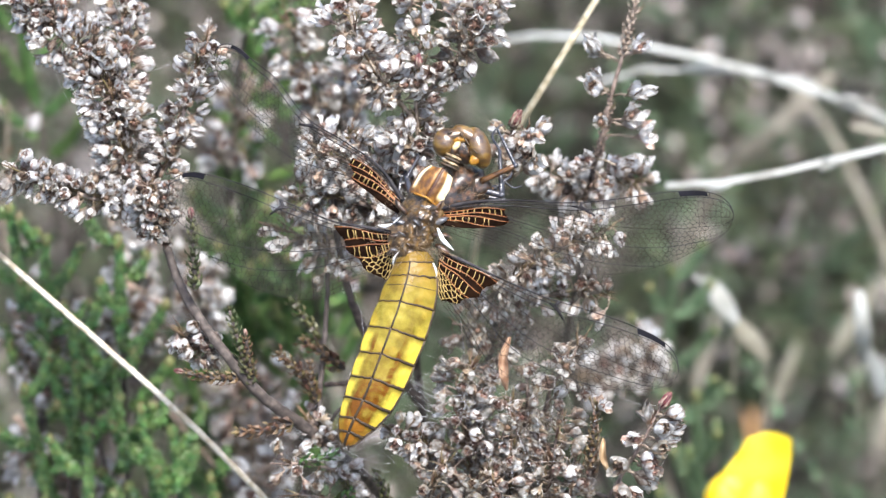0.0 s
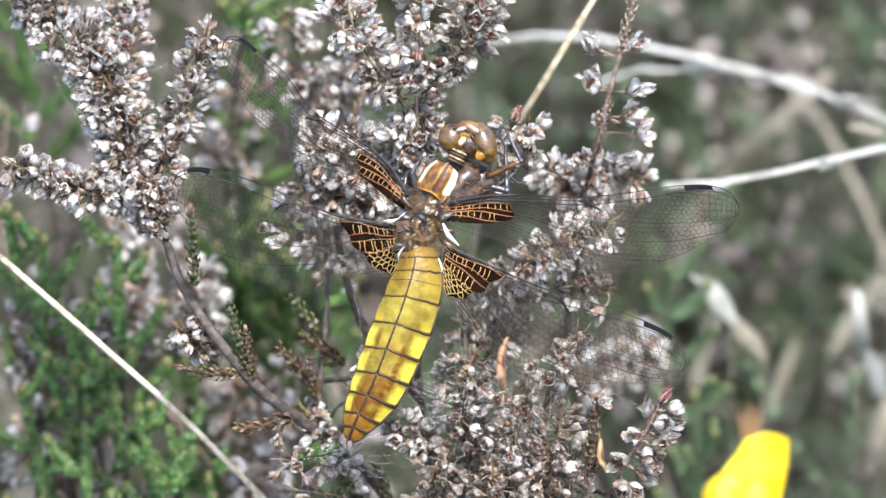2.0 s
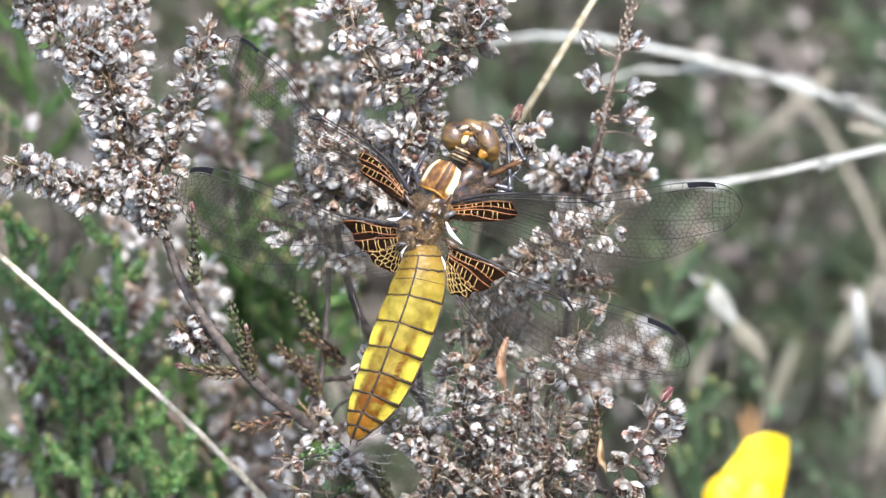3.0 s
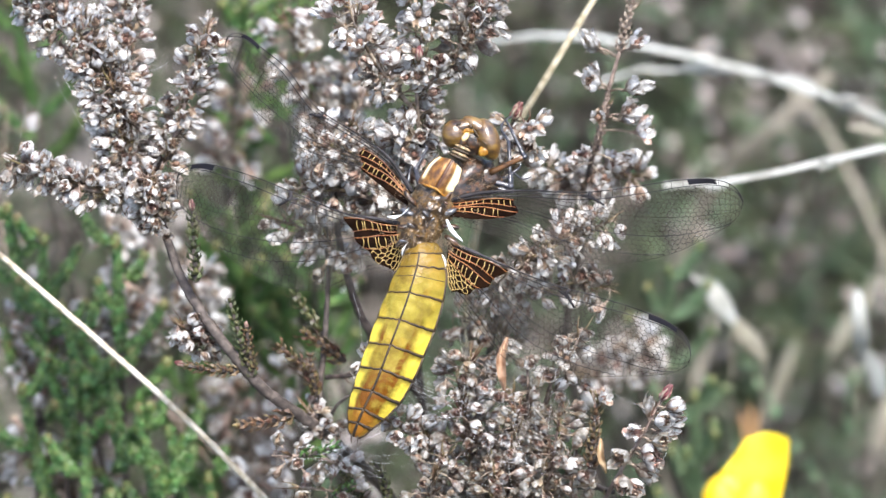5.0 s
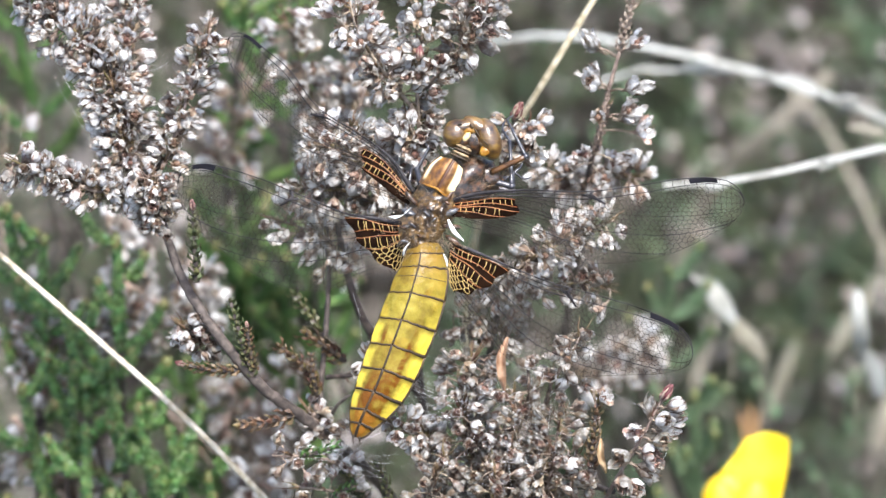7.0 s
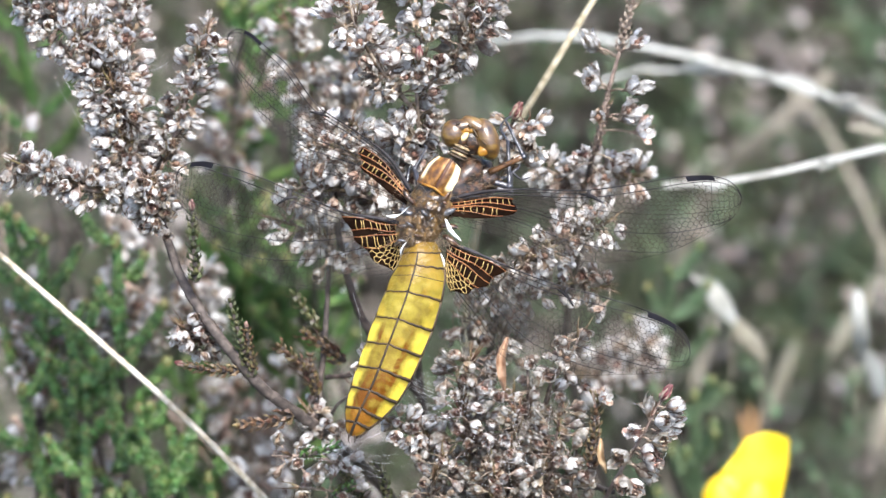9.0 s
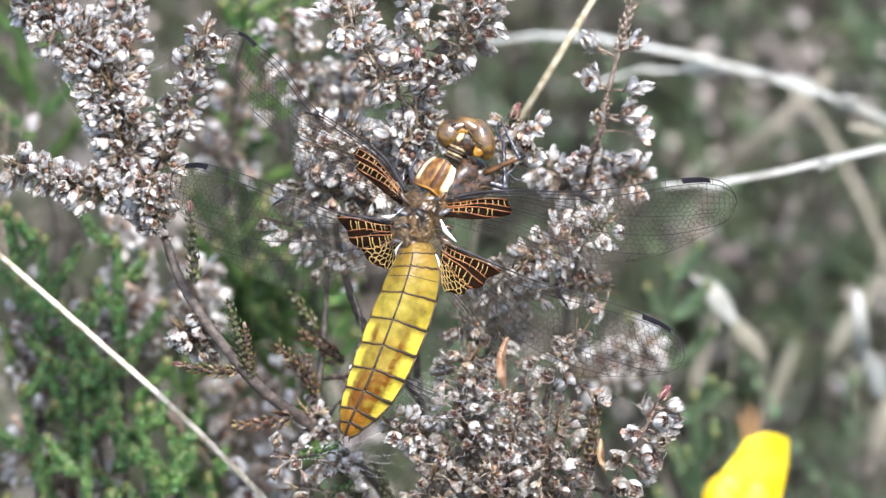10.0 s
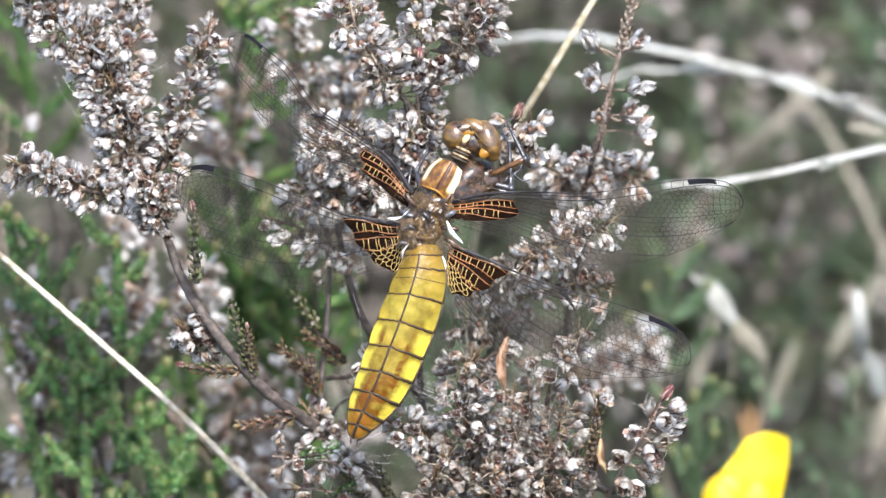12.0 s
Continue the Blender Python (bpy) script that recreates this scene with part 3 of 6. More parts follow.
    for dx in (-0.35, 0.35):
        e = ring(1, 0)
        tip.tube([e + Vector((dx, 0.3, 0)), e + Vector((dx * 1.3, -0.5, -0.1)), e + Vector((dx, -1.0, -0.2))], 0.16, 0.05, 6)
    part("tail_appendage", tip, JOINT, body, "short dark tail appendages")


def build_dragonfly():
    fly = thing("dragonfly", HUB, "female broad-bodied dragonfly with yellow abdomen perched on heather", "dragonfly", tilted=True)
    q = lambda p: Vector(p) - HUB
    build_abdomen(fly)
    # thorax: brown core, side plates, golden shield in front
    core = Build()
    ax = Vector((0.50, 0.86, 0)).normalized()
    spin = Matrix.Rotation(math.atan2(ax.y, ax.x), 3, "Z")
    core.ball(q((-0.6, 7.2, -2.6)), (5.6, 3.3, 3.5), spin, 20, 14, 0, 0.10)
    core.ball(q((-3, 3.3, -1.2)), (4.0, 3.2, 2.6), spin, 18, 12, 0, 0.25)
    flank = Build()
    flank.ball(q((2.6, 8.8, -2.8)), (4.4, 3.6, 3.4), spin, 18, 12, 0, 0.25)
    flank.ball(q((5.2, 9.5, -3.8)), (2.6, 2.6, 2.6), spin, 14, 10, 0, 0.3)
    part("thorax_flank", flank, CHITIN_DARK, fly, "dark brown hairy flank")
    part("thorax", core, CHITIN, fly, "hairy brown thorax")
    sh = Build()
    mid, along, across = q((0.1, 10.1, 0.2)), ax, Vector((ax.y, -ax.x, 0))

    def shield(i, j):
        x, y = -1.12 + 2.24 * i, -1 + 2 * j
        taper = 1 - 0.30 * max(0, y) ** 2 - 0.04 * (y < 0) * y * y
        crease = 0.30 * math.exp(-(x / 0.07) ** 2)
        z = 1.9 * (1 - abs(x) ** 2.2) * (1 - 0.25 * y * y) - crease
        return mid + along * (2.25 * y - 0.45 * abs(x)) + across * (2.4 * x * taper) + Vector((0, 0, z))
    sh.sheet(shield, 36, 14, 0, lambda i, j: (i, j))
    part("shoulder_shield", sh, SHIELD, fly, "golden brown shield with two pale bands")
    collar = Build()
    pale = [shield(k / 20, 0.0) + Vector((0, 0, 0.1)) for k in range(3, 18)]
    collar.tube(pale, 0.16, None, 6)
    part("collar_ridge", collar, FACE, fly, "pale yellow ridge")
    # ridges between the wings
    rng = random.Random(4)

    def hinge(c, size, turn):
        rid = Build()
        rid.ball(c, size, Matrix.Rotation(turn, 3, "Z"), 10, 7, 0, 0.3)
        part("wing_hinge", rid, rng.choice((CHITIN_DARK, HINGE)), fly, "dark ridged wing hinge")
    notum = Build()

    def back(i, j):
        x, y = -1 + 2 * i, -1 + 2 * j
        p = q((-2.4, 3.7, 0.35)) + ax * (4.3 * y) + Vector((ax.y, -ax.x, 0)) * (2.7 * x * (1 - 0.25 * y * y))
        fold = 0.55 * abs(math.sin(3.1 * y + 0.5 * math.sin(4 * x))) + 0.30 * abs(math.sin(7.0 * x + 2.0 * y))
        rough = 0.75 * noise.noise(p * 1.1) + 0.35 * noise.noise(p * 2.7 + Vector((3, 1, 2)))
        return p + Vector((0, 0, (1.3 + 0.75 * fold + 0.7 * rough) * (1 - 0.75 * x * x) * (1 - 0.45 * y ** 4) - 0.9 * x * x))
    notum.sheet(back, 44, 60)
    part("notum", notum, NOTUM, fly, "ridged brown and black back plate between the wings")
    for k in range(9):
        y = -1 + 2 * k / 8
        c = q((-2.1, 4, 1.7)) + ax * (-y * 3.4) + Vector((rng.uniform(-1.9, 1.9), 0, rng.uniform(-0.1, 0.3)))
        hinge(c, (rng.uniform(0.35, 0.7), rng.uniform(0.14, 0.24), rng.uniform(0.2, 0.35)), rng.uniform(-0.9, 0.9))
    for s in (-1, 1):
        for k in range(4):
            c = q((-2.1, 4.1, 0.6)) + Vector((s * (2.4 + 0.3 * k), 2.7 - 1.9 * k, 0))
            hinge(c, (1.3, 0.42, 0.5), s * (0.9 - 0.5 * k))
    # hair
    hb = Build()
    for k in range(1350):
        if k < 650:
            c = q((-2.6, 3.4, 0.6)) + Vector((rng.gauss(0, 2.1), rng.gauss(0, 2.3), rng.uniform(0.4, 1.3)))
        elif k < 760:
            c = q((2.1, 12, -0.2)) + Vector((rng.gauss(0, 1.0), rng.gauss(0, 0.5), rng.uniform(0, 0.5)))
        elif k < 900:
            c = q((-1.7, 0.7, 0.6)) + Vector((rng.gauss(0, 2.6), rng.gauss(0, 0.5), rng.uniform(0, 0.8)))
        else:
            c = q((3.6, 9.0, -1.0)) + Vector((rng.gauss(0, 2.0), rng.gauss(0, 1.6), rng.uniform(-1.5, 1.6)))
        d = (Vector((c.x * 0.35, c.y * 0.25, 1.5)) + Vector((rng.gauss(0, 0.9), rng.gauss(0, 0.9), 0))).normalized()
        ln = rng.uniform(0.45, 1.15)
        hb.tube([c, c + d * ln * 0.5 + Vector((0, -0.05, 0)), c + d * ln + Vector((rng.gauss(0, 0.15), -0.2, 0))], 0.03, 0.008, 3, 0, False)
    tagged(part("thorax_hair", hb, HAIR, fly, "short tawny hairs"), kind="stuff")
    # neck and head
    for k in range(4):
        nk = Build()
        nk.ball(q((1.95, 12.4, 0.5)) + Vector((0.22 * k, 0.42 * k, 0.05 * k)), (1.35 - 0.05 * k, 0.29, 0.6), Matrix.Rotation(-0.42, 3, "Z"), 14, 8)
        part("neck_ring", nk, NECK if k % 2 else JOINT, fly, "tawny neck ring" if k % 2 else "black neck ring")
    hd = Build()
    hd.ball(q((3.6, 15, -1.6)), (3.3, 2.2, 2.3), Matrix.Rotation(-0.35, 3, "Z"), 18, 12, 0)
    head = part("head", hd, CHITIN_DARK, fly, "brown head seen from behind")
    for c, size, turn in (((1.5, 15.6, -0.7), (1.75, 2.0, 2.1), -0.25), ((6, 14.9, -0.7), (1.62, 2.95, 2.4), 0.32)):
        e = Build()
        e.ball(q(c), size, Matrix.Rotation(turn, 3, "Z"), 28, 20, 0)
        part("eye", e, EYE_BROWN, head, "glossy amber brown compound eye")
    for c, size, turn in (((2.4, 16.5, -0.3), (2.2, 1.05, 1.45), 0.25), ((4.7, 16.5, -0.3), (2.4, 1.1, 1.5), -0.55)):
        e = Build()
        e.ball(q(c), size, Matrix.Rotation(turn, 3, "Z"), 24, 16, 0)
        part("eye_lobe", e, EYE_BROWN, head, "amber brown upper eye lobe")
    for c, s, turn in (((2.1, 16.9, 1.2), (0.42, 0.2, 0.18), 0.5), ((3.7, 16.6, 1.2), (0.24, 0.42, 0.2), 0.5), ((5.6, 14.3, 1.5), (0.55, 0.14, 0.25), -0.8), ((4.4, 15.7, 0.9), (0.16, 0.9, 0.22), 0.55), ((2.1, 15.7, 0.9), (0.14, 0.7, 0.2), -0.5), ((2.6, 14.1, 0.5), (1.1, 0.2, 0.2), -0.4)):
        m = Build()
        m.ball(q(c), s, Matrix.Rotation(turn, 3, "Z"), 8, 6)
        part("head_marking", m, JOINT, head, "black mark")
    for c, s, turn, mat in (((2.95, 15.15, 1.0), (0.7, 0.42, 0.3), 0.9, CREAM), ((3.1, 16.1, 0.5), (1.5, 0.6, 0.5), -0.1, FACE), ((5.55, 13.35, 0.7), (1.0, 0.7, 0.6), 0.75, FACE), ((4.5, 14.9, 0), (0.5, 1.1, 0.6), 0.5, FACE)):
        m = Build()
        m.ball(q(c), s, Matrix.Rotation(turn, 3, "Z"), 12, 8, 0, 0.25)
        part("head_patch", m, mat, head, "cream patch" if mat == CREAM else "ochre patch")

    # no recess is carved: a dark ball imitates the shade in the gap
    hollow = Build()
    hollow.ball(q((2.75, 14.75, 0.1)), (0.75, 1.25, 1.0), Matrix.Rotation(-0.45, 3, "Z"), 14, 10, 0, 0.2)
    part("occiput", hollow, CHITIN_DARK, head, "dark hollow behind the eyes")
    bristles = Build()
    for k in range(46):
        p = q((3.7, 15.4, 0.8)) + Vector((rng.gauss(0, 1.1), rng.gauss(0, 0.75), 0))
        bristles.tube([p, p + Vector((rng.gauss(0, 0.35), rng.gauss(0.1, 0.35), rng.uniform(0.4, 0.9)))], 0.035, 0.01, 3, 0, False)
    tagged(part("head_hair", bristles, HAIR, head, "short tawny hairs"), kind="stuff")

    def leg(pts, r, mats):
        """Upper leg, shin and foot, with a row of spines on the shin."""
        pts = [q(p) for p in pts]
        b = Build()
        b.tube(curve_points(pts[:2], 6), r * 1.25, r, 8, mats[0])
        b.tube(curve_points(pts[1:3], 6), r * 0.8, r * 0.6, 7, mats[1])
        b.ball(pts[1], (r * 1.25, r * 1.25, r * 1.25), None, 8, 6, 1)
        for k in range(5):
            p = pts[1] + (pts[2] - pts[1]) * (0.2 + 0.15 * k)
            b.tube([p, p + Vector((0.35, -0.5, 0.2))], 0.045, 0.012, 3, 1)
        b.tube(curve_points(pts[2:], 8), r * 0.5, r * 0.25, 6, 1)
        part("leg", b, [LEG_AMBER, LEG_BLACK], fly, "amber and black leg" if mats[0] == 0 else "glossy black leg")
    leg(((6.4, 10.4, -1.5), (11, 12.5, -0.5), (9.1, 16.4, -2), (8.6, 17.6, -4), (9.4, 18.2, -6)), 0.36, (0, 1))
    leg(((5.1, 9.5, -2.5), (9.1, 8.5, -2), (8.9, 14.7, -4.5), (7.9, 16.7, -6), (8.4, 17.6, -7)), 0.42, (1, 1))
    leg(((6, 8.4, -4), (9.3, 7.9, -4), (9.4, 10.5, -4), (10.9, 9.5, -4), (11.9, 9.8, -4.5)), 0.34, (1, 1))
    leg(((5.2, 8.4, -5), (8.2, 9.5, -6), (10.4, 11.1, -7), (11.3, 13.3, -8), (12.1, 13.9, -9)), 0.36, (0, 1))
    leg(((-3.2, 8.6, -4), (-3.8, 10.9, -6), (-2.2, 13.9, -8), (-3, 15, -9), (-3.3, 15.6, -10)), 0.34, (1, 1))
    leg(((-3.8, 3.5, -4), (-5.3, 5.5, -7), (-4.6, 11, -9), (-3.8, 12.1, -10), (-3.6, 12.9, -11)), 0.34, (1, 1))
    # white membranes in the wing roots
    for pts, w in ((((-4.6, 5.6, 1.6), (-6, 4.4, 1.5), (-7.6, 4.4, 0.9)), 0.5), (((0.4, 4, 1), (1.1, 2.5, 1.1), (2.6, 1, 0.6)), 0.3), (((-4.7, 1, 1.2), (-5.4, 0.1, 1.3), (-5.6, -0.9, 0.6)), 0.27), (((-0.2, -0.7, 1), (0.2, -1.7, 0.9), (0.3, -2.8, 0.5)), 0.15)):
        c = curve_points([q(p) for p in pts], 10)
        m = Build()
        for lift in (0.0, -0.12):
            m.sheet(lambda a, e: Vector(c[int(round(a * 10))]) + Vector((0.8, 0.55, 0)) * (w * (e - 0.5) * 2 * math.sin(math.pi * (0.12 + 0.86 * a)) ** 0.8) + Vector((0, 0, 0.3 * math.sin(math.pi * e) + lift)), 10, 4)
        part("axillary_membrane", m, AXIL, fly, "white membrane at the wing root")
    wings = [
        build_wing(fly, "forewing", "clear netted forewing with dark brown base", ((-4.2, 7.7, 0), (-7.4, 12.4, 0), (-11.8, 15.7, 0), (-16.9, 19, 0), (-22, 25.3, 0), (-24.4, 27.2, 0), (-26.9, 29.2, 0), (-28.4, 29.5, 0), (-29.3, 29.1, 0), (-29.7, 27.9, 0)), ((-4.7, 5.7, 0), (-7.2, 6.8, 0), (-11.6, 8.5, 0), (-19.4, 11.6, 0), (-24.6, 17.1, 0), (-27.5, 21.9, 0), (-29.2, 25.2, 0), (-29.6, 26.5, 0), (-29.7, 27.9, 0)), -4.5, 1.0, fore_reach, (0.82, 0.905), 13, 92, 1, 0.19),
        build_wing(fly, "hindwing", "clear netted hindwing with dark brown base", ((-5.8, 3.4, 0), (-9.5, 4.2, 0), (-12.9, 4.7, 0), (-18.3, 6.8, 0), (-26.3, 10, 0), (-29.7, 11, 0), (-33.2, 11.6, 0), (-34.9, 11.2, 0), (-36, 10.4, 0), (-36.4, 8.9, 0)), ((-5.2, -0.3, 0), (-6.7, -3.1, 0), (-10.3, -3.8, 0), (-17.1, -5.7, 0), (-24, -4.3, 0), (-30.2, -0.3, 0), (-34.3, 3.6, 0), (-35.8, 5.9, 0), (-36.4, 7.4, 0), (-36.4, 8.9, 0)), -4, 1.0, hind_reach, (0.80, 0.895), 13, 84, 2),
        build_wing(fly, "forewing", "clear netted forewing with dark brown base", ((0.5, 6.5, 0), (4.3, 7.5, 0), (8.9, 7.9, 0), (20.4, 7.8, 0), (26.5, 8.6, 0), (32.8, 9.5, 0), (36.6, 9.5, 0), (38.7, 8.9, 0), (40, 7.7, 0), (40.5, 6.4, 0)), ((0.6, 4.1, 0), (3.5, 3, 0), (8.9, 1.3, 0), (16.5, -1.5, 0), (24.9, -1.8, 0), (31.8, -0.2, 0), (36, 1.9, 0), (38.7, 3.4, 0), (40.1, 5, 0), (40.5, 6.4, 0)), 1, 1.0, fore_reach_short, (0.785, 0.877), 14, 104, 3, 0.17),
        build_wing(fly, "hindwing", "clear netted hindwing with dark brown base", ((0.5, 1, 0), (4.1, -0.4, 0), (8, -2.1, 0), (14.6, -4.7, 0), (21.1, -6.5, 0), (27.1, -8.4, 0), (31.2, -10.3, 0), (32.6, -11.5, 0), (33.4, -12.9, 0), (33.6, -14.5, 0)), ((0.2, -2.8, 0), (0.9, -5.4, 0), (4.1, -9.7, 0), (8.9, -15.2, 0), (16.5, -17.2, 0), (24.2, -17.2, 0), (29.2, -17, 0), (31.8, -16.5, 0), (33.2, -15.6, 0), (33.6, -14.5, 0)), -1.5, 1.0, hind_reach, (0.77, 0.885), 13, 88, 5),
    ]
    return fly, wings


DRAGONFLY, WINGS = build_dragonfly()

# ---- heather ----
def flower_build(seed, openness):
    """One dried bell: four papery sepals round a shorter crown of petals, a brown seed capsule and a short style. It opens along +z."""
    rng = random.Random(seed)
    b = Build()
    size = rng.uniform(0.90, 1.10)
    shift = Vector((seed * 1.7, seed * 0.3, 0))
    lost = rng.randrange(7)
    rough = rng.choice((0.18, 0.28, 0.42))
    for ring, (long, wide, n) in enumerate(((2.45, 0.86, 4), (1.75, 0.70, 4))):
        for k in range(n):
            if ring == 0 and k == lost:
                continue
            a0 = 2 * math.pi * (k + 0.5 * ring) / n + rng.uniform(-0.2, 0.2)
            flare = openness + rng.uniform(-0.22, 0.30) + 0.10 * ring
            ln = long * rng.uniform(0.78, 1.08) * size
            skew = rng.uniform(-0.3, 0.3)

            def petal(i, j, a0=a0, flare=flare, ln=ln, skew=skew, ring=ring):
                w = wide * math.sin(math.pi * (0.12 + 0.76 * j)) ** 0.55
                an = a0 + (i - 0.5) * w * 2.0 + skew * j
                r = size * (0.22 + (1.12 - 0.25 * ring) * math.sin(1.62 * j ** 0.75) + flare * j * j)
                r *= 1 - 0.20 * (2 * i - 1) ** 2 * j + 0.09 * math.cos(9.4 * (i - 0.5)) * j
                p = Vector((r * math.cos(an), r * math.sin(an), ln * (j ** 0.9 - 0.10 * flare * j * j)))
                return p + noise.noise_vector(p * 1.3 + shift) * ((rough + 0.2 * ring) * j) + noise.noise_vector(p * 3.1 + shift) * (0.65 * rough * j) + noise.noise_vector(p * 6.3 + shift) * (0.10 * j)
            b.sheet(petal, 8 if ring == 0 else 4, 8 if ring == 0 else 4, 0 if ring == 0 else 3, lambda i, j: (i, j))
    b.ball((0, 0, 0.95), (0.5, 0.5, 0.68), None, 7, 5, 1)
    for k in range(8):
        a = k * 0.785 + rng.uniform(-0.3, 0.3)
        o = Vector((math.cos(a), math.sin(a), 0))
        b.tube([o * 0.35 + Vector((0, 0, 0.7)), o * rng.uniform(0.6, 0.85) + Vector((0, 0, 1.4)), o * rng.uniform(0.35, 0.75) + Vector((0, 0, rng.uniform(1.7, 2.2)))], 0.09, 0.13, 3, 1 if k % 2 else 3)
    b.tube([(0, 0, 1.5), (0.12, 0.05, 2.2), (0.1, 0.2, 3.0 * size)], 0.06, 0.04, 3, 1)
    b.tube([(0, 0, 0.3), (0.05, 0, -0.4), (0, 0, -1.0)], 0.20, 0.14, 5, 2)
    for k in range(4):
        a = k * 1.57 + 0.4
        b.tube([(0.15 * math.cos(a), 0.15 * math.sin(a), -0.35), (0.5 * math.cos(a), 0.5 * math.sin(a), 0.55)], 0.13, 0.03, 3, 2)
    return b


def star_build(seed, openness):
    """A crumpled bell with narrow pointed sepals, as on the upper spikes."""
    rng = random.Random(seed)
    b = Build()
    size = rng.uniform(0.80, 1.0)
    shift = Vector((seed * 1.1, seed * 0.7, 0))
    for ring, (long, wide, n) in enumerate(((2.9, 0.60, 4), (2.1, 0.56, 4))):
        for k in range(n):
            a0 = 2 * math.pi * (k + 0.5 * ring) / n + rng.uniform(-0.3, 0.3)
            flare = openness + rng.uniform(-0.3, 0.45) - 0.15 * ring
            ln = long * rng.uniform(0.7, 1.1) * size
            curl, skew = rng.uniform(-0.8, 0.6), rng.uniform(-0.4, 0.4)

            def petal(i, j, a0=a0, flare=flare, ln=ln, curl=curl, skew=skew):
                w = wide * math.sin(math.pi * (0.14 + 0.82 * j)) ** 0.9
                an = a0 + (i - 0.5) * w * 2.0 + skew * j
                r = size * (0.22 + math.sin(1.5 * j ** 0.8) + flare * j * j + curl * max(0, j - 0.6))
                r *= 1 - 0.30 * math.cos((i - 0.5) * 6.0) * j
                p = Vector((r * math.cos(an), r * math.sin(an), ln * (j - 0.12 * flare * j * j)))
                return p + noise.noise_vector(p * 1.2 + shift) * (0.32 * j) + noise.noise_vector(p * 3.0 + shift) * (0.24 * j) + noise.noise_vector(p * 6.3 + shift) * (0.11 * j)
            b.sheet(petal, 8 if ring == 0 else 4, 8 if ring == 0 else 6, 0 if ring == 0 or k % 2 else 3, lambda i, j: (i, j))
    b.ball((0, 0, 0.85), (0.45, 0.45, 0.6), None, 7, 5, 1)
    b.tube([(0, 0, 1.3), (0.12, 0.05, 2.2), (0.1, 0.2, 3.1 * size)], 0.055, 0.035, 3, 1)
    b.tube([(0, 0, 0.3), (0.05, 0, -0.4), (0, 0, -1.0)], 0.18, 0.12, 5, 2)
    for k in range(4):
        a = k * 1.57 + 0.4
        b.tube([(0.15 * math.cos(a), 0.15 * math.sin(a), -0.35), (0.45 * math.cos(a), 0.45 * math.sin(a), 0.5)], 0.12, 0.03, 3, 2)
    return b


FLOWERS = []
for k in range(40):
    fb = flower_build(100 + k, -0.86 + 0.038 * k) if k < 20 else star_build(200 + k, -0.62 + 0.045 * (k - 20))
    FLOWERS.append((fb, fb.mesh("flower", [PETAL_WARM_SHADE if k % 2 else PETAL, CAPSULE, PEDICEL, COROLLA])))


def leafy(b, pts, n, size, rng, mat, thick=0.22, stem_mat=0, fat=0.15, splay=1.0, gap=0.5):
    """Small scale leaves in four rows along a shoot."""
    run = sum((Vector(q) - Vector(p)).length for p, q in zip(pts[:-1], pts[1:]))
    n = max(4, int(run / (size * gap))) if gap > 0.5 else max(n, int(run / (size * gap)))
    c = curve_points(pts, n)
    b.tube(c, thick, thick * 0.6, 5, stem_mat)
    for i in range(n):
        d = Vector(c[i + 1] - c[i]).normalized()
        a = d.orthogonal().normalized()
        e = d.cross(a)
        for k in range(4):
            an = math.pi / 2 * k + (math.pi / 4) * (i % 2) + rng.uniform(-0.25, 0.25)
            o = a * math.cos(an) + e * math.sin(an)
            ln = size * rng.uniform(0.8, 1.2) * (1 - 0.3 * i / n)
            p = Vector(c[i])
            t = d.cross(o)
            tip = p + d * ln * 0.95 + o * ln * rng.uniform(0.40, 0.66) * splay
            base = len(b.v)
            w = ln * fat
            b.v += [p + t * w * 0.6, p - t * w * 0.6, (p + tip) / 2 + t * w + o * w * 0.6, (p + tip) / 2 - t * w + o * w * 0.6, tip, (p + tip) / 2 + o * w * 1.5]
            b.f += [(base, base + 1, base + 5), (base, base + 5, base + 2), (base + 1, base + 3, base + 5), (base + 2, base + 5, base + 4), (base + 5, base + 3, base + 4), (base, base + 2, base + 3, base + 1), (base + 2, base + 4, base + 3)]
            b.m += [mat] * 7


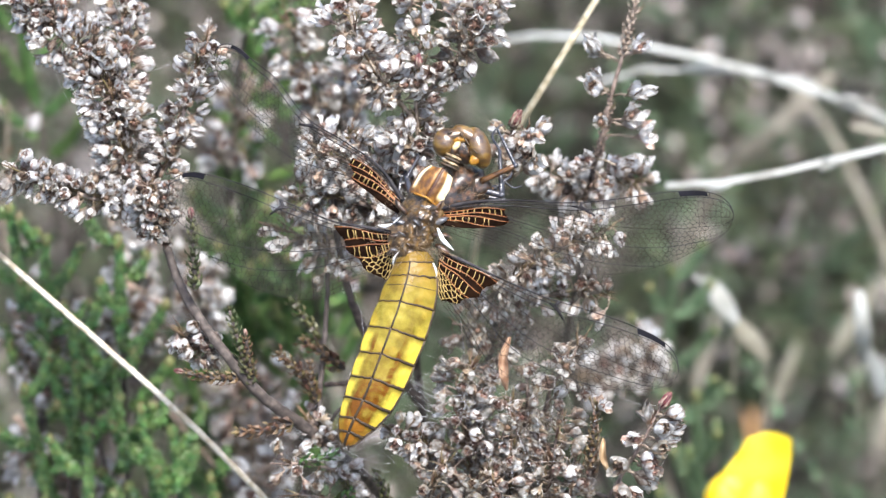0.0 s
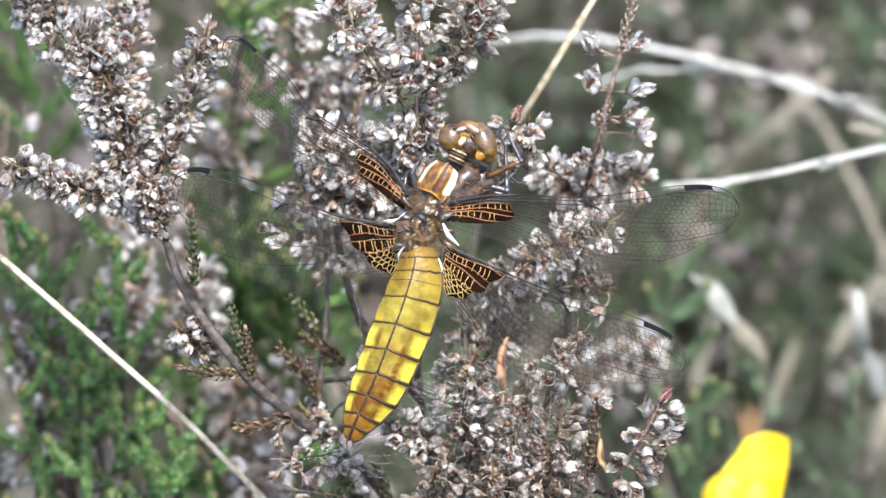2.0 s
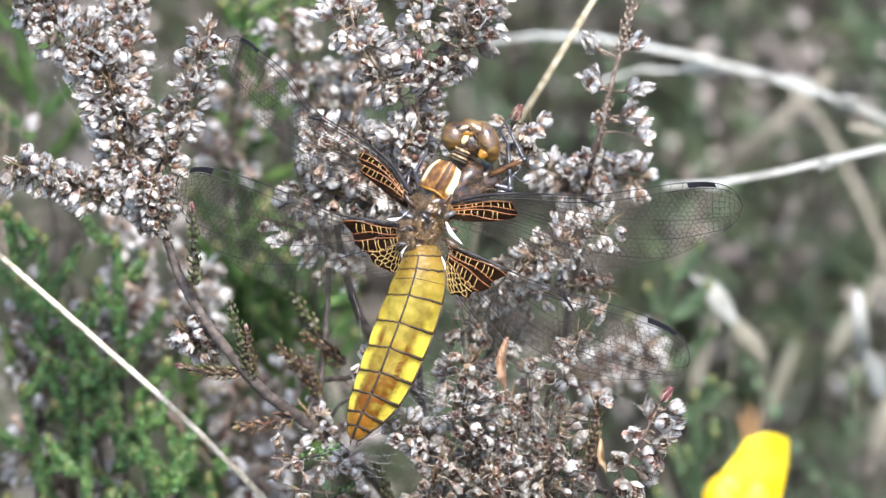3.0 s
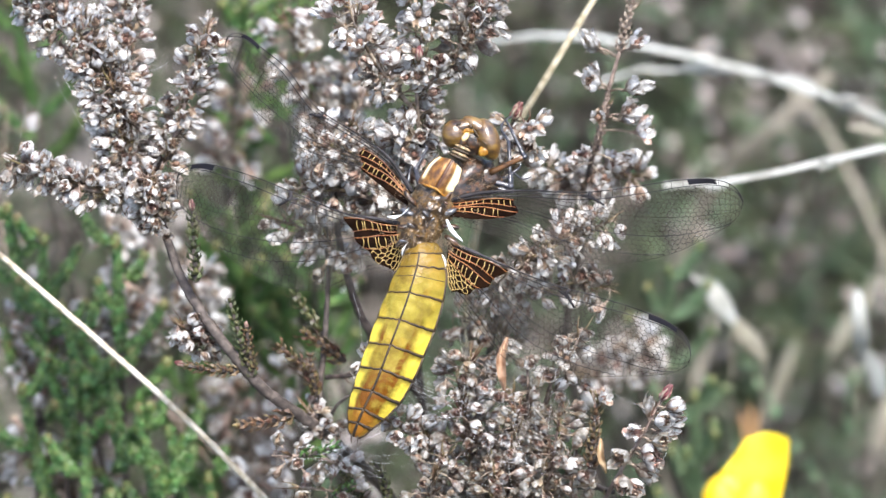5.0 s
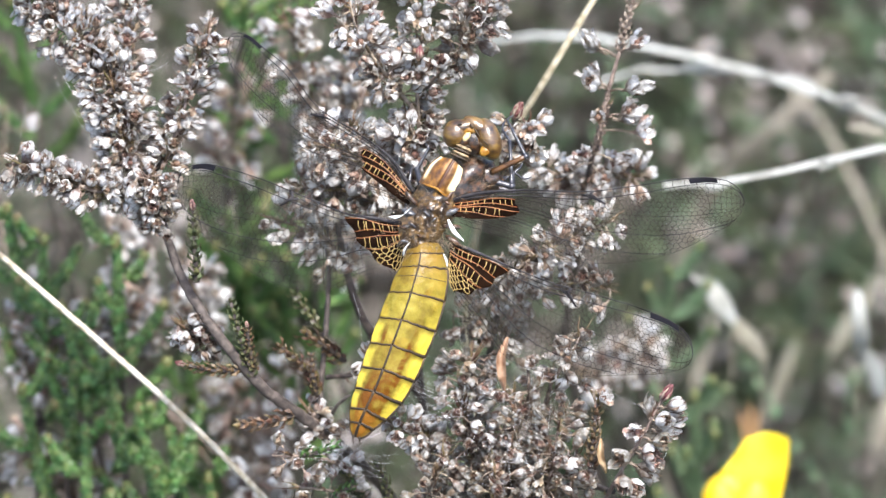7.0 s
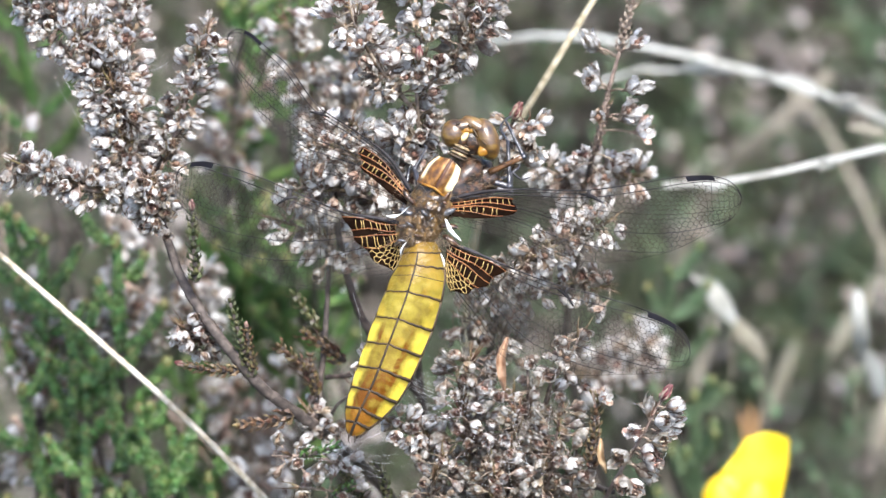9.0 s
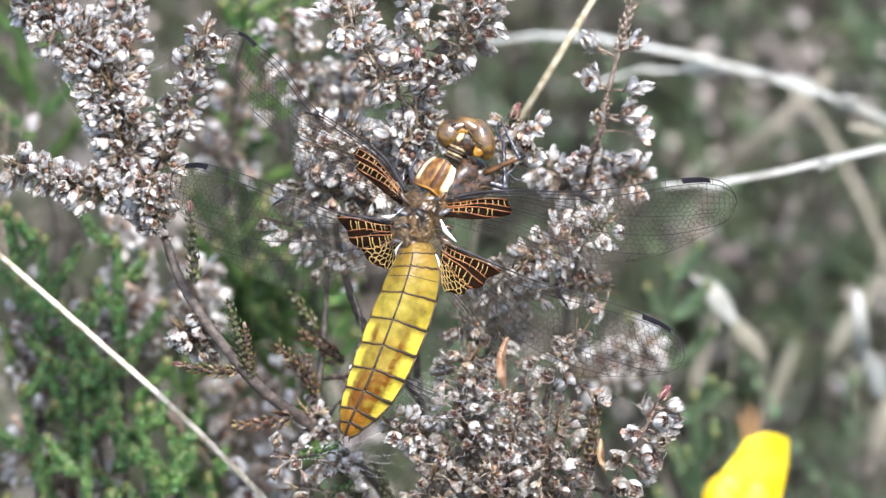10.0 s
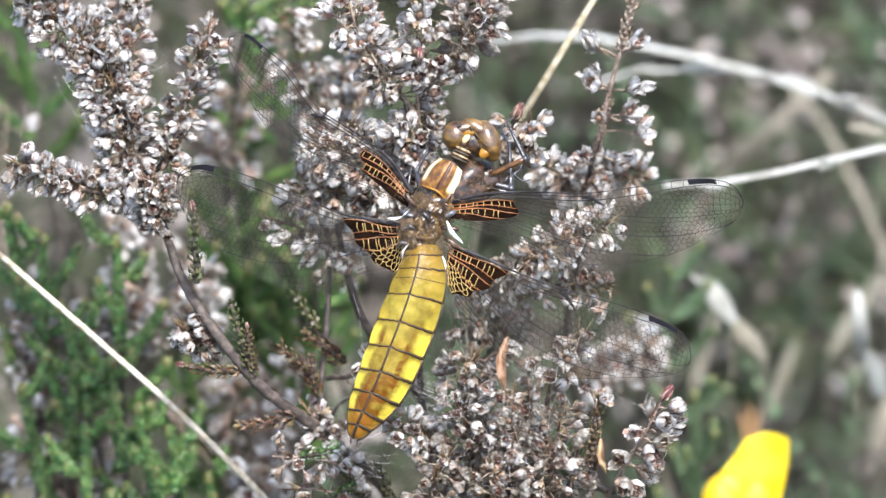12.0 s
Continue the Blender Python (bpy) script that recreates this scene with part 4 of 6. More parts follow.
class Bush:
    """A heather plant rooted at one place; its twigs, shoots and flower spikes are parts."""

    def __init__(self, root, label, group=""):
        self.root = Vector(root)
        self.top = thing("heather_bush", root, label, "heather", group)

    def twig(self, pts, r0, r1, label=""):
        b = Build()
        c = curve_points(pts, 10 * len(pts))
        rng = random.Random(int(abs(c[0][0]) * 10))
        c = c + np.array([[rng.gauss(0, 0.035) for _ in range(3)] for _ in c])
        b.tube(c, r0, r1, 8)
        for i in range(3, len(c) - 2, 4):
            b.ball(c[i], (r1 * 1.15, r1 * 1.1, r1 * 1.1), None, 6, 5, 0, 0.4)
        return part("twig", b, BARK, self.top, label, self.root, TURN)

    def shoot(self, pts, n, size, mat, tip=None, label=""):
        b = Build()
        rng = random.Random(n * 7 + int(abs(pts[0][0])))
        leafy(b, pts, n, size * 1.02, rng, 1, 0.4, 0, 0.25, 1.25, 0.52)
        ob = part("leafy_shoot", b, [BARK, mat], self.top, label, self.root, TURN, False)
        if tip:
            t = Build()
            c = Vector(pts[-1])
            d = (c - Vector(pts[-2])).normalized()
            bud(t, c, d, tip)
            part("bud", t, [RED_BUD, PEDICEL], ob, "small red bud", self.root, TURN)
        return ob

    def spike(self, pts, n, radius, seed, stem=0.33, lo=0.0, hi=1.0, size=1.0, face=0.0, label="", warm=0.35, star=0.5):
        """A flowering twig with n dried bells set round it between lo and hi of its length. face: how much the bells turn to the light."""
        rng = random.Random(seed)
        b = Build()
        m = max(24, 8 * len(pts))
        c = curve_points(pts, m)
        b.tube(c, stem, stem * 0.5, 7)
        spots = []
        for k in range(n):
            g = lo + (hi - lo) * (k + 0.5 + rng.uniform(-0.4, 0.4)) / n
            i = min(int(g * m), m - 1)
            p = Vector(c[i] + (c[i + 1] - c[i]) * (g * m - i))
            d = Vector(c[i + 1] - c[i]).normalized()
            a = d.orthogonal().normalized()
            e = d.cross(a)
            an = k * 2.399 + rng.uniform(-0.5, 0.5)
            o = a * math.cos(an) + e * math.sin(an)
            rad = radius * rng.uniform(0.45, 1.05)
            aim = (o * 1.0 + d * rng.uniform(-0.5, 0.7) + Vector((0.1, 0.1, 1.0)) * face + Vector((rng.gauss(0, 0.3), rng.gauss(0, 0.3), rng.gauss(0, 0.3)))).normalized()
            place = p + o * rad
            foot = place - aim * 0.9
            b.tube([p, p + (foot - p) * 0.5 + d * 0.12, foot], 0.12, 0.09, 4, 1)
            spots.append((place, aim, rng.uniform(0.86, 1.14) * size, (20 if rng.random() < star else 0) + 2 * rng.randrange(10) + (rng.random() < warm), rng.uniform(0, 6.28)))
        for k in range(n + 4):
            i = rng.randrange(m)
            p, o = Vector(c[i]), Vector((rng.gauss(0, 1), rng.gauss(0, 1), rng.gauss(0, 1))).normalized()
            d = Vector(c[min(i + 1, m)] - c[max(i - 1, 0)]).normalized()
            b.tube([p, p + o * 0.9 + d * 0.8, p + o * 1.3 + d * 2.0], 0.20, 0.04, 4, 2)
        st = part("flower_spike", b, [SPIKE_STEM, PEDICEL, LEAF_BROWN], self.top, label, self.root, TURN)
        for place, aim, s, which, twist in spots:
            ob = new("flower", FLOWERS[which][1])
            ob.parent = st
            q = (TURN @ aim).to_track_quat("Z", "Y").to_matrix().to_4x4()
            ob.matrix_local = Matrix.Translation(TURN @ (place - self.root) * 0.001) @ q @ Matrix.Rotation(twist, 4, "Z") @ Matrix.Scale(s, 4)
        return st

    def bells(self, spike, places, size, pull=1.0):
        """Single bells on their own stalks at the given places: bell, foot on the twig, which shape."""
        for place, foot, which in places:
            place, foot = Vector(foot) + (Vector(place) - Vector(foot)) * pull, Vector(foot)
            t = Build()
            t.tube([foot, (place + foot) / 2 + Vector((0, 0.2, 0)), place], 0.16, 0.12, 5)
            part("flower_stalk", t, PEDICEL, spike, "", self.root, TURN)
            aim = ((place - foot).normalized() + Vector((0.1, 0.3, 0.2))).normalized()
            ob = new("flower", FLOWERS[which][1])
            ob.parent = spike
            q = (TURN @ aim).to_track_quat("Z", "Y").to_matrix().to_4x4()
            ob.matrix_local = Matrix.Translation(TURN @ (place + aim * 0.4 - self.root) * 0.001) @ q @ Matrix.Rotation(which * 0.7, 4, "Z") @ Matrix.Scale(size, 4)

    def bud_on(self, spike, c, d, size):
        t = Build()
        bud(t, Vector(c), Vector(d).normalized(), size)
        part("bud", t, [RED_BUD, PEDICEL], spike, "closed red flower bud", self.root, TURN)


def bud(t, c, d, size):
    """A closed bud of overlapping scales."""
    q = d.to_track_quat("Z", "Y").to_matrix()
    t.ball(c + d * size * 0.9, (size * 0.36, size * 0.36, size * 1.05), q, 9, 7, 0, 0.15)
    for k in range(9):
        a = k * 2.4
        o = q @ Vector((math.cos(a), math.sin(a), 0))
        h = 0.1 * k
        t.tube([c + o * size * 0.2, c + o * size * 0.48 + d * size * (h + 0.3), c + o * size * 0.28 + d * size * (h + 1.1)], size * 0.22, size * 0.05, 4, k % 2)


ROOT = (0, -287, -323)
bush = Bush(ROOT, "heather bush with dried silvery flower spikes and brown twigs")
T1 = (8, -80, -78)


def roots():
    bush.twig((ROOT, (10, -180, -190), T1, (-7.7, -35.8, -40), (-14.6, -27.7, -22), (-19.9, -23.2, -15)), 2.2, 0.75)
    bush.twig(((-14.6, -27.7, -22), (-19.9, -23.1, -15), (-25.3, -18.8, -11), (-29.8, -13.3, -9), (-34.2, -7.3, -10), (-36.6, -3, -12), (-38, 1, -13), (-40.3, 7.9, -14)), 0.95, 0.55, "bare grey-brown twig")
    bush.twig(((10, -180, -190), (12, -100, -110), (-3.2, -21.1, -40), (-4.3, -3.1, -24), (-3.6, 8.7, -17), (-3.3, 15.7, -13)), 1.4, 0.45)
    bush.twig(((10, -180, -190), (14, -110, -115), (7.8, -34.2, -40), (6, -22.1, -20)), 1.6, 0.5)
    bush.twig((T1, (12.8, -37.8, -45), (20.2, -33.1, -20), (23.3, -33.3, -8)), 1.2, 0.4)
    bush.twig(((12, -100, -110), (6.2, -17.9, -42), (9.2, -6.3, -22), (13.8, -0.7, -14)), 1.0, 0.4)
    bush.twig(((-3.2, -21.1, -40), (-11.6, -9.6, -30), (-14.6, 1.7, -22), (-15.2, 8.7, -16)), 0.9, 0.35)
    bush.twig(((-17.7, -23.6, -18), (-16.6, -12.6, -22), (-16.2, -3.1, -24), (-16.6, 3.3, -24)), 0.5, 0.3)
    bush.twig(((-16.4, -18, -22), (-12.9, -17.6, -19), (-8.8, -15.6, -14)), 0.4, 0.25)
    bush.twig(((-40.3, 7.9, -14), (-42.6, 11, -14), (-43.7, 15.7, -13)), 0.5, 0.4)
    bush.twig(((-42.6, 11, -14), (-44.5, 8.7, -13), (-47.1, 8.3, -12)), 0.4, 0.35)
    bush.twig(((-42.6, 11, -14), (-39.7, 11, -12), (-38.5, 12.5, -11)), 0.4, 0.35)


roots()
# tall spikes, in turn round the bush
bush.spike(((-43.1, 11, -12), (-44.3, 18, -11), (-47, 25, -10), (-51.7, 30.1, -11), (-58.3, 36.5, -14)), 155, 3.3, 11, face=0.25, label="dense silvery flower spike", size=0.86, warm=0.08)
bush.spike(((-43.8, 14.2, -14), (-43.7, 23.5, -13), (-44.1, 31.5, -15), (-44.1, 37.9, -18)), 52, 1.8, 12, lo=0.12, face=0.15, size=0.86, warm=0.1)
bush.spike(((-38.9, 11, -11), (-36.3, 17.6, -10), (-34.2, 24.6, -10), (-32, 30.4, -9)), 36, 1.7, 13, lo=0.05, face=0.25, label="loose silvery flower spike", warm=0.15, size=0.92)
bush.spike(((-42.8, 8, -11), (-47.8, 8, -10), (-53.5, 10.2, -9), (-59.2, 11.9, -9)), 62, 1.9, 14, face=0.2, label="nodding silvery flower spike", star=0.3, size=0.86, warm=0.1)
bush.spike(((-38.9, 3.2, -11), (-39.8, 6.3, -9), (-40.5, 10, -8)), 44, 2.4, 15, lo=0.05, face=0.3, star=0.15, size=0.8)
bush.spike(((-30.8, -12.9, -15), (-33.9, -12.4, -12), (-36.2, -10.4, -11)), 33, 1.9, 16, lo=0.25, size=0.78, face=0.3, star=0.1)
a = bush.spike(((-3.3, 14.9, -12), (-3.6, 21.8, -9), (-3, 28.8, -8), (-1.7, 36.6, -10)), 42, 3.2, 17, face=0.3, star=0.6, warm=0.1, size=1.0)
bush.bud_on(a, (-3.3, 26, -4), (0.1, 1, 0.3), 0.95)
bush.spike(((-3.8, 18.8, -10), (-8.1, 24.1, -8), (-11.5, 29.5, -7), (-13.5, 36.1, -8)), 36, 2.8, 18, lo=0.15, face=0.3, star=0.6, warm=0.1, size=1.0)
bush.spike(((-2.8, 21.9, -10), (0.5, 25.7, -9), (3.6, 29.5, -7), (6, 35.7, -7)), 30, 2.2, 19, lo=0.3, face=0.25, star=0.6, warm=0.6, size=1.0)
bush.spike(((-3.6, 8.7, -15), (-3.8, 13.3, -12), (-5, 18.8, -11)), 20, 2.8, 20, face=0.1, star=0.6, warm=0.05, size=1.0)
bush.spike(((-3.9, 7.1, -16), (-8.1, 10.2, -13), (-13.6, 13.3, -12), (-18.3, 14.6, -14)), 40, 2.9, 21, lo=0.1, face=0.05, star=0.6, warm=0.05, size=0.98)
bush.spike(((-5, 4.8, -18), (-10.5, 7.1, -15), (-16, 8.7, -16), (-20.9, 8.4, -20)), 38, 2.7, 22, lo=0.15, face=0.05, star=0.6, warm=0.3, size=0.98)
bush.spike(((-10.5, 11.8, -14), (-11.6, 15.7, -11), (-13.4, 17.3, -9)), 9, 1.2, 23, size=0.7, lo=0.3)
bush.spike(((-15.4, -3.1, -24), (-15.4, 0.1, -22), (-24.2, 4.5, -24)), 20, 2.6, 24, face=0.05, warm=0.1)
a = bush.spike(((7.5, 8.7, -14), (10.2, 12.5, -10), (12.1, 15.6, -8), (11.3, 17.5, -7)), 14, 1.6, 25, lo=0.3, face=0.2)
a = bush.spike(((7.9, 11.1, -16), (8.7, 15.7, -12), (10.2, 18.3, -9)), 7, 1.2, 251, lo=0.4, hi=0.8)
bush.bud_on(a, (9.6, 17.9, -8), (0.5, 0.9, 0.1), 1.35)
bush.spike(((6, -6.2, -20), (11.4, -1.9, -13), (17.6, 1.6, -12), (23.6, 4, -15)), 46, 1.8, 26, face=0.05, warm=0.25, size=0.95)
bush.spike(((9.6, -6.3, -24), (14.7, -5.5, -20), (20.2, -4.7, -18), (23.3, -5.8, -18)), 28, 2.3, 27, face=0.05, warm=0.4, size=0.9)
# bells under the hindwing: their shade is painted by nearly all darker petals
bush.spike(((9.3, -14.4, -30), (6, -10.2, -22), (1.3, -9.4, -22)), 30, 3.0, 28, face=0.2, warm=0.95, size=0.85)
# crowded spikes below the tail
bush.spike(((6.9, -36.9, -30), (3.6, -26.5, -12), (2.4, -20.1, -9), (4.3, -14.3, -8)), 112, 3.4, 29, size=0.78, face=0.05, label="dense silvery-brown flower spike", warm=0.85, star=0.25)
bush.spike(((9.3, -36.8, -28), (9.4, -28.7, -10), (10.2, -23.2, -8), (9.4, -19.3, -9)), 92, 3.7, 30, size=0.78, face=0.05, warm=0.7, star=0.25)
bush.spike(((14.1, -38.4, -28), (14.8, -30.2, -9), (15.6, -25.5, -8), (16, -21.3, -9)), 88, 3.2, 31, size=0.78, face=0.05, warm=0.85, star=0.25)
bush.spike(((-1.9, -38.2, -26), (-1.1, -31.8, -10), (0.5, -27.9, -9)), 40, 3.3, 32, size=0.78, face=0.05, warm=0.9, star=0.25)
bush.spike(((5.2, -38.7, -20), (7.4, -33.2, -7), (6.6, -29.3, -6)), 52, 3.4, 33, size=0.78, face=0.05, warm=0.85, star=0.25)
bush.spike(((19.5, -37.9, -20), (17.6, -32.6, -10), (18.3, -27.9, -9)), 17, 2.6, 331, size=0.78, face=0.05, warm=0.6, star=0.1)
bush.spike(((20.2, -33.8, -18), (21.4, -27.1, -9), (21, -21.6, -7), (20, -18.5, -7)), 3, 1.0, 34, lo=0.85, face=0.2, size=0.85, warm=0.7)
bush.spike(((13.8, -23.4, -14), (15.6, -17, -9), (17.5, -14.7, -8), (19.1, -10.8, -8)), 10, 1.1, 35, lo=0.35, face=0.5)
bush.spike(((11.4, -23.4, -14), (11.7, -19.3, -9), (11.5, -14.7, -9)), 7, 0.9, 36, lo=0.3, size=0.7)
a = bush.spike(((22.2, -34.5, -9), (24.4, -30, -5), (27.4, -25, -4), (29.8, -20.3, -3)), 0, 1.5, 37, label="single silvery flower spike with a red tip bud")
bush.bells(a, (((31, -21.6, -2), (29.1, -21.6, -3), 8), ((29.7, -23.8, -1), (28.2, -23.4, -4), 4), ((26.7, -25, -3), (27.6, -24.4, -4), 26), ((29.3, -26.5, -2), (27, -25.7, -4), 13), ((24.7, -28.4, -3), (26, -27.3, -4), 15), ((28.3, -29.2, -3), (25.9, -27.7, -5), 17), ((24.3, -31.7, -4), (24.5, -29.9, -5), 11), ((25.3, -32.5, -5), (24, -30.8, -6), 6), ((28.2, -23.2, -5), (28.2, -23.5, -5), 29), ((30.2, -25.3, -4), (27.9, -24.6, -5), 22), ((26.6, -30.1, -6), (25.2, -28.9, -6), 19), ((27.4, -27.7, -4), (26.3, -26.9, -5), 10), ((31.1, -23, -4), (28.9, -22.5, -5), 2)), 1.2, pull=0.55)
bush.bud_on(a, (29.8, -20.4, -3), (0.6, 0.82, 0.1), 1.25)
bush.shoot(((20.2, -30.2, -8), (20.6, -24.7, -7), (21.4, -19.7, -7)), 12, 1.5, LEAF_BROWN, None, "dry brown leafy shoot")
bush.spike(((-13, -31.7, -22), (-17.5, -28.8, -12), (-23.6, -28.4, -9)), 18, 2.2, 38, lo=0.2, size=0.78, face=0.05, warm=0.2, star=0.15)
bush.spike(((-14.6, -26.2, -24), (-16.9, -24.8, -19), (-18.8, -22.6, -17)), 20, 1.8, 39, lo=0.2, size=0.78, face=0.05, warm=0.2, star=0.1)
bush.spike(((-11.5, -38.1, -24), (-15.2, -33.6, -14), (-20.6, -32.9, -13)), 12, 2.3, 40, lo=0.2, size=0.78, face=0.05, warm=0.75, star=0.15)
bush.spike(((-1.1, -28.2, -16), (-3.4, -25.3, -11), (-7.3, -24, -9)), 28, 1.8, 41, lo=0.15, size=0.78, face=0.05, warm=0.2, star=0.1)
bush.spike(((-16.4, -18, -22), (-12.9, -17.6, -19), (-8.8, -15.6, -14)), 5, 0.9, 42, lo=0.7, face=0.3, star=0.2)
# leafy side shoots
bush.shoot(((-33.8, -4.6, -7), (-34.1, 0.9, -6), (-34.3, 5.3, -6)), 14, 1.60, LEAF_OLIVE, 0.8, "bronze-green leafy shoot with a red tip")
bush.shoot(((-26.1, -17.7, -10), (-27.8, -12.3, -8), (-29.4, -6.7, -8)), 21, 1.50, LEAF_OLIVE)
bush.shoot(((-26, -17, -10), (-26.7, -13.1, -8), (-26.9, -10.8, -7)), 11, 1.23, LEAF_BROWN, 0.55)
bush.shoot(((-27.9, -16.7, -10), (-32.2, -16.6, -9), (-35.6, -15.8, -8)), 16, 1.41, LEAF_BROWN, 0.7, "bronze leafy side shoot")
bush.shoot(((-20.7, -23, -14), (-24.9, -24, -12), (-29, -24.3, -12)), 14, 1.88, LEAF_BROWN)
bush.shoot(((-17.3, -19.7, -20), (-20.4, -15.7, -18), (-23.2, -13.2, -18)), 13, 1.70, LEAF_BROWN)
bush.shoot(((-17.6, -20.4, -17), (-18.2, -17.2, -15), (-18.4, -14.4, -15)), 14, 1.32, LEAF_BROWN)
bush.shoot(((-16.6, -12.7, -24), (-19.4, -8.7, -24), (-21.4, -5.9, -24)), 14, 1.79, LEAF_OLIVE)
bush.shoot(((-13.8, -15.8, -22), (-16.9, -13.4, -20), (-20.1, -11.4, -20)), 13, 1.88, LEAF_BROWN)
bush.shoot(((-11.4, -34.7, -20), (-13.3, -32.1, -16), (-14.5, -30.6, -16)), 14, 1.32, LEAF_OLIVE)
bush.shoot(((-7.4, -36.2, -18), (-8.2, -32.1, -16), (-9.7, -29.4, -16)), 18, 1.41, LEAF_OLIVE)
bush.shoot(((-19.8, -28.6, -10), (-17, -27.9, -9), (-14.1, -26.8, -9)), 12, 1.5, LEAF_GREEN, None, "small green leafy shoot")
bush.shoot(((-15.2, -34.4, -14), (-13.4, -33.2, -13), (-12.2, -32, -13)), 12, 1.4, LEAF_GREEN, None, "small green leafy shoot")
bush.twig(((-16.1, -24, -18), (-14.5, -21.5, -16), (-13, -20.3, -15)), 0.3, 0.22)
bush.shoot(((-7.4, 10.3, -16), (-8.9, 15, -14), (-10.5, 16.9, -13)), 19, 1.50, LEAF_OLIVE)
bush.shoot(((-47.3, 27, -40), (-48, 33.3, -36), (-48.6, 37, -36)), 11, 1.70, LEAF_OLIVE)

# second plant, a little further back, with loose paired bells
ROOT2 = (75, -255, -365)
bush2 = Bush(ROOT2, "smaller heather plant with loose pink-white dried flowers")
bush2.twig((ROOT2, (70, -130, -190), (18.7, -13.8, -80), (20.2, 1.7, -45), (20.8, 12, -25)), 1.5, 0.4)
pair_twig = bush2.spike(((20.8, 12, -25), (22, 16.7, -21), (23.4, 23, -20), (25, 28.5, -20), (27.3, 36.6, -22)), 0, 1.0, 51, stem=0.42, label="thin upright twig with paired dried bells")
bush2.bells(pair_twig, (((21.6, 28.1, -18), (24.2, 27, -20), 20), ((22.3, 27.6, -20), (24.2, 26.8, -20), 32), ((26.2, 28.1, -18), (24.7, 27.3, -20), 26), ((21.6, 22.5, -18), (23.2, 22.2, -20), 12), ((22.1, 23.2, -20), (23.2, 22.5, -20), 34), ((25.4, 22.2, -18), (23.4, 22.1, -20), 28), ((21.9, 18.2, -18), (22.6, 18.7, -20), 24), ((24.8, 18.8, -18), (22.6, 18.4, -20), 30), ((24.5, 18.1, -20), (22.6, 18.4, -20), 22), ((26.6, 16.3, -19), (22.2, 16.6, -21), 36), ((20.1, 13, -20), (21.1, 13.6, -23), 26), ((23.9, 12.4, -20), (21.1, 13.4, -23), 22), ((18.1, 11.2, -21), (20.9, 12.2, -24), 32), ((22, 10.2, -21), (20.9, 12, -25), 24)), 1.18)
bush2.shoot(((24.7, 27.4, -20), (25.6, 31.3, -20), (26.8, 36.1, -21)), 14, 1.35, PEDICEL, None, "russet scaly shoot tip")
bush2.shoot(((21.3, 13.6, -23), (22.2, 17.1, -21), (23.2, 21.8, -20)), 14, 1.2, PEDICEL, None, "russet scaly stretch of twig")
bush2.spike(((20.9, 5.8, -36), (18.1, 9.7, -27), (13.3, 11.7, -26)), 24, 1.9, 52, lo=0.2, size=1.05, face=0.05, star=0.6, warm=0.0)
bush2.spike(((20.9, 7.4, -34), (22.1, 11.3, -28), (28.5, 9.7, -28)), 24, 1.8, 53, lo=0.1, size=1.05, face=0.05, star=0.6, warm=0.0)
bush2.spike(((29.3, -17.4, -84), (28.7, -16.4, -80), (25.7, -17.3, -80), (20.8, -19.4, -78)), 26, 1.5, 56, size=1.35, face=0.35, warm=0.4)
bush2.spike(((29.3, -19.1, -84), (31, -16.4, -82), (29.8, -13.6, -80)), 16, 1.3, 57, size=1.35, face=0.4, warm=0.2)
bush2.twig(((70, -130, -190), (34.1, -28.9, -110), (29.3, -19.1, -84)), 1.0, 0.5)

# third plant, well behind
ROOT3 = (-35, -250, -390)
bush3 = Bush(ROOT3, "heather plant further back with pinkish dried flower spikes")
bush3.twig((ROOT3, (-30, -120, -210), (-19.4, 1.8, -80), (-18.8, 15.2, -58), (-19.9, 21.7, -52)), 1.4, 0.4)
bush3.spike(((-17.8, 9.4, -66), (-18.6, 20.8, -50), (-20.9, 27.3, -46), (-23.3, 34.2, -44)), 46, 2.4, 61, size=1.15, face=0.1, warm=0.1)
bush3.spike(((-17.6, 17.8, -60), (-14.8, 21.6, -48), (-11.9, 25.6, -46), (-11, 31.4, -46)), 40, 2.4, 62, size=1.1, face=0.1, warm=0.1)
bush3.twig(((-30, -120, -210), (-33, -5.3, -110), (-33.8, 12.4, -90), (-31.6, 24.4, -80)), 1.0, 0.4)
bush3.spike(((-33.8, 12.4, -90), (-31.6, 19.2, -80), (-29.7, 26.8, -76)), 18, 3.0, 63, size=1.2, face=0.2)
bush3.twig(((-30, -120, -210), (-41.1, -23.5, -110), (-47.2, -13.8, -80), (-47.5, -8.5, -72)), 1.0, 0.4)
bush3.spike(((-47.2, -13.8, -80), (-48.1, -10.2, -74), (-47.9, -7.6, -72), (-45, -0.8, -74)), 24, 3.0, 64, size=1.2, face=0.35, warm=0.0)
bush3.spike(((-47.2, -13.8, -80), (-56, -12.7, -66), (-59.9, -16.8, -62), (-61.1, -18.5, -62)), 22, 2.6, 65, size=1.2, face=0.35, warm=0.0)
bush3.twig(((-30, -120, -210), (-44.4, -42.2, -120), (-54.1, -36.3, -80), (-58.5, -34.1, -70)), 1.0, 0.4)
bush3.spike(((-54.1, -36.3, -80), (-56.4, -34.3, -66), (-56.9, -37.1, -62)), 20, 2.6, 66, size=1.2, face=0.35, warm=0.0)
bush3.spike(((-41.1, -23.5, -110), (-26.2, -21.4, -75), (-20.9, -17, -70)), 30, 3.0, 67, size=1.2, face=0.25)
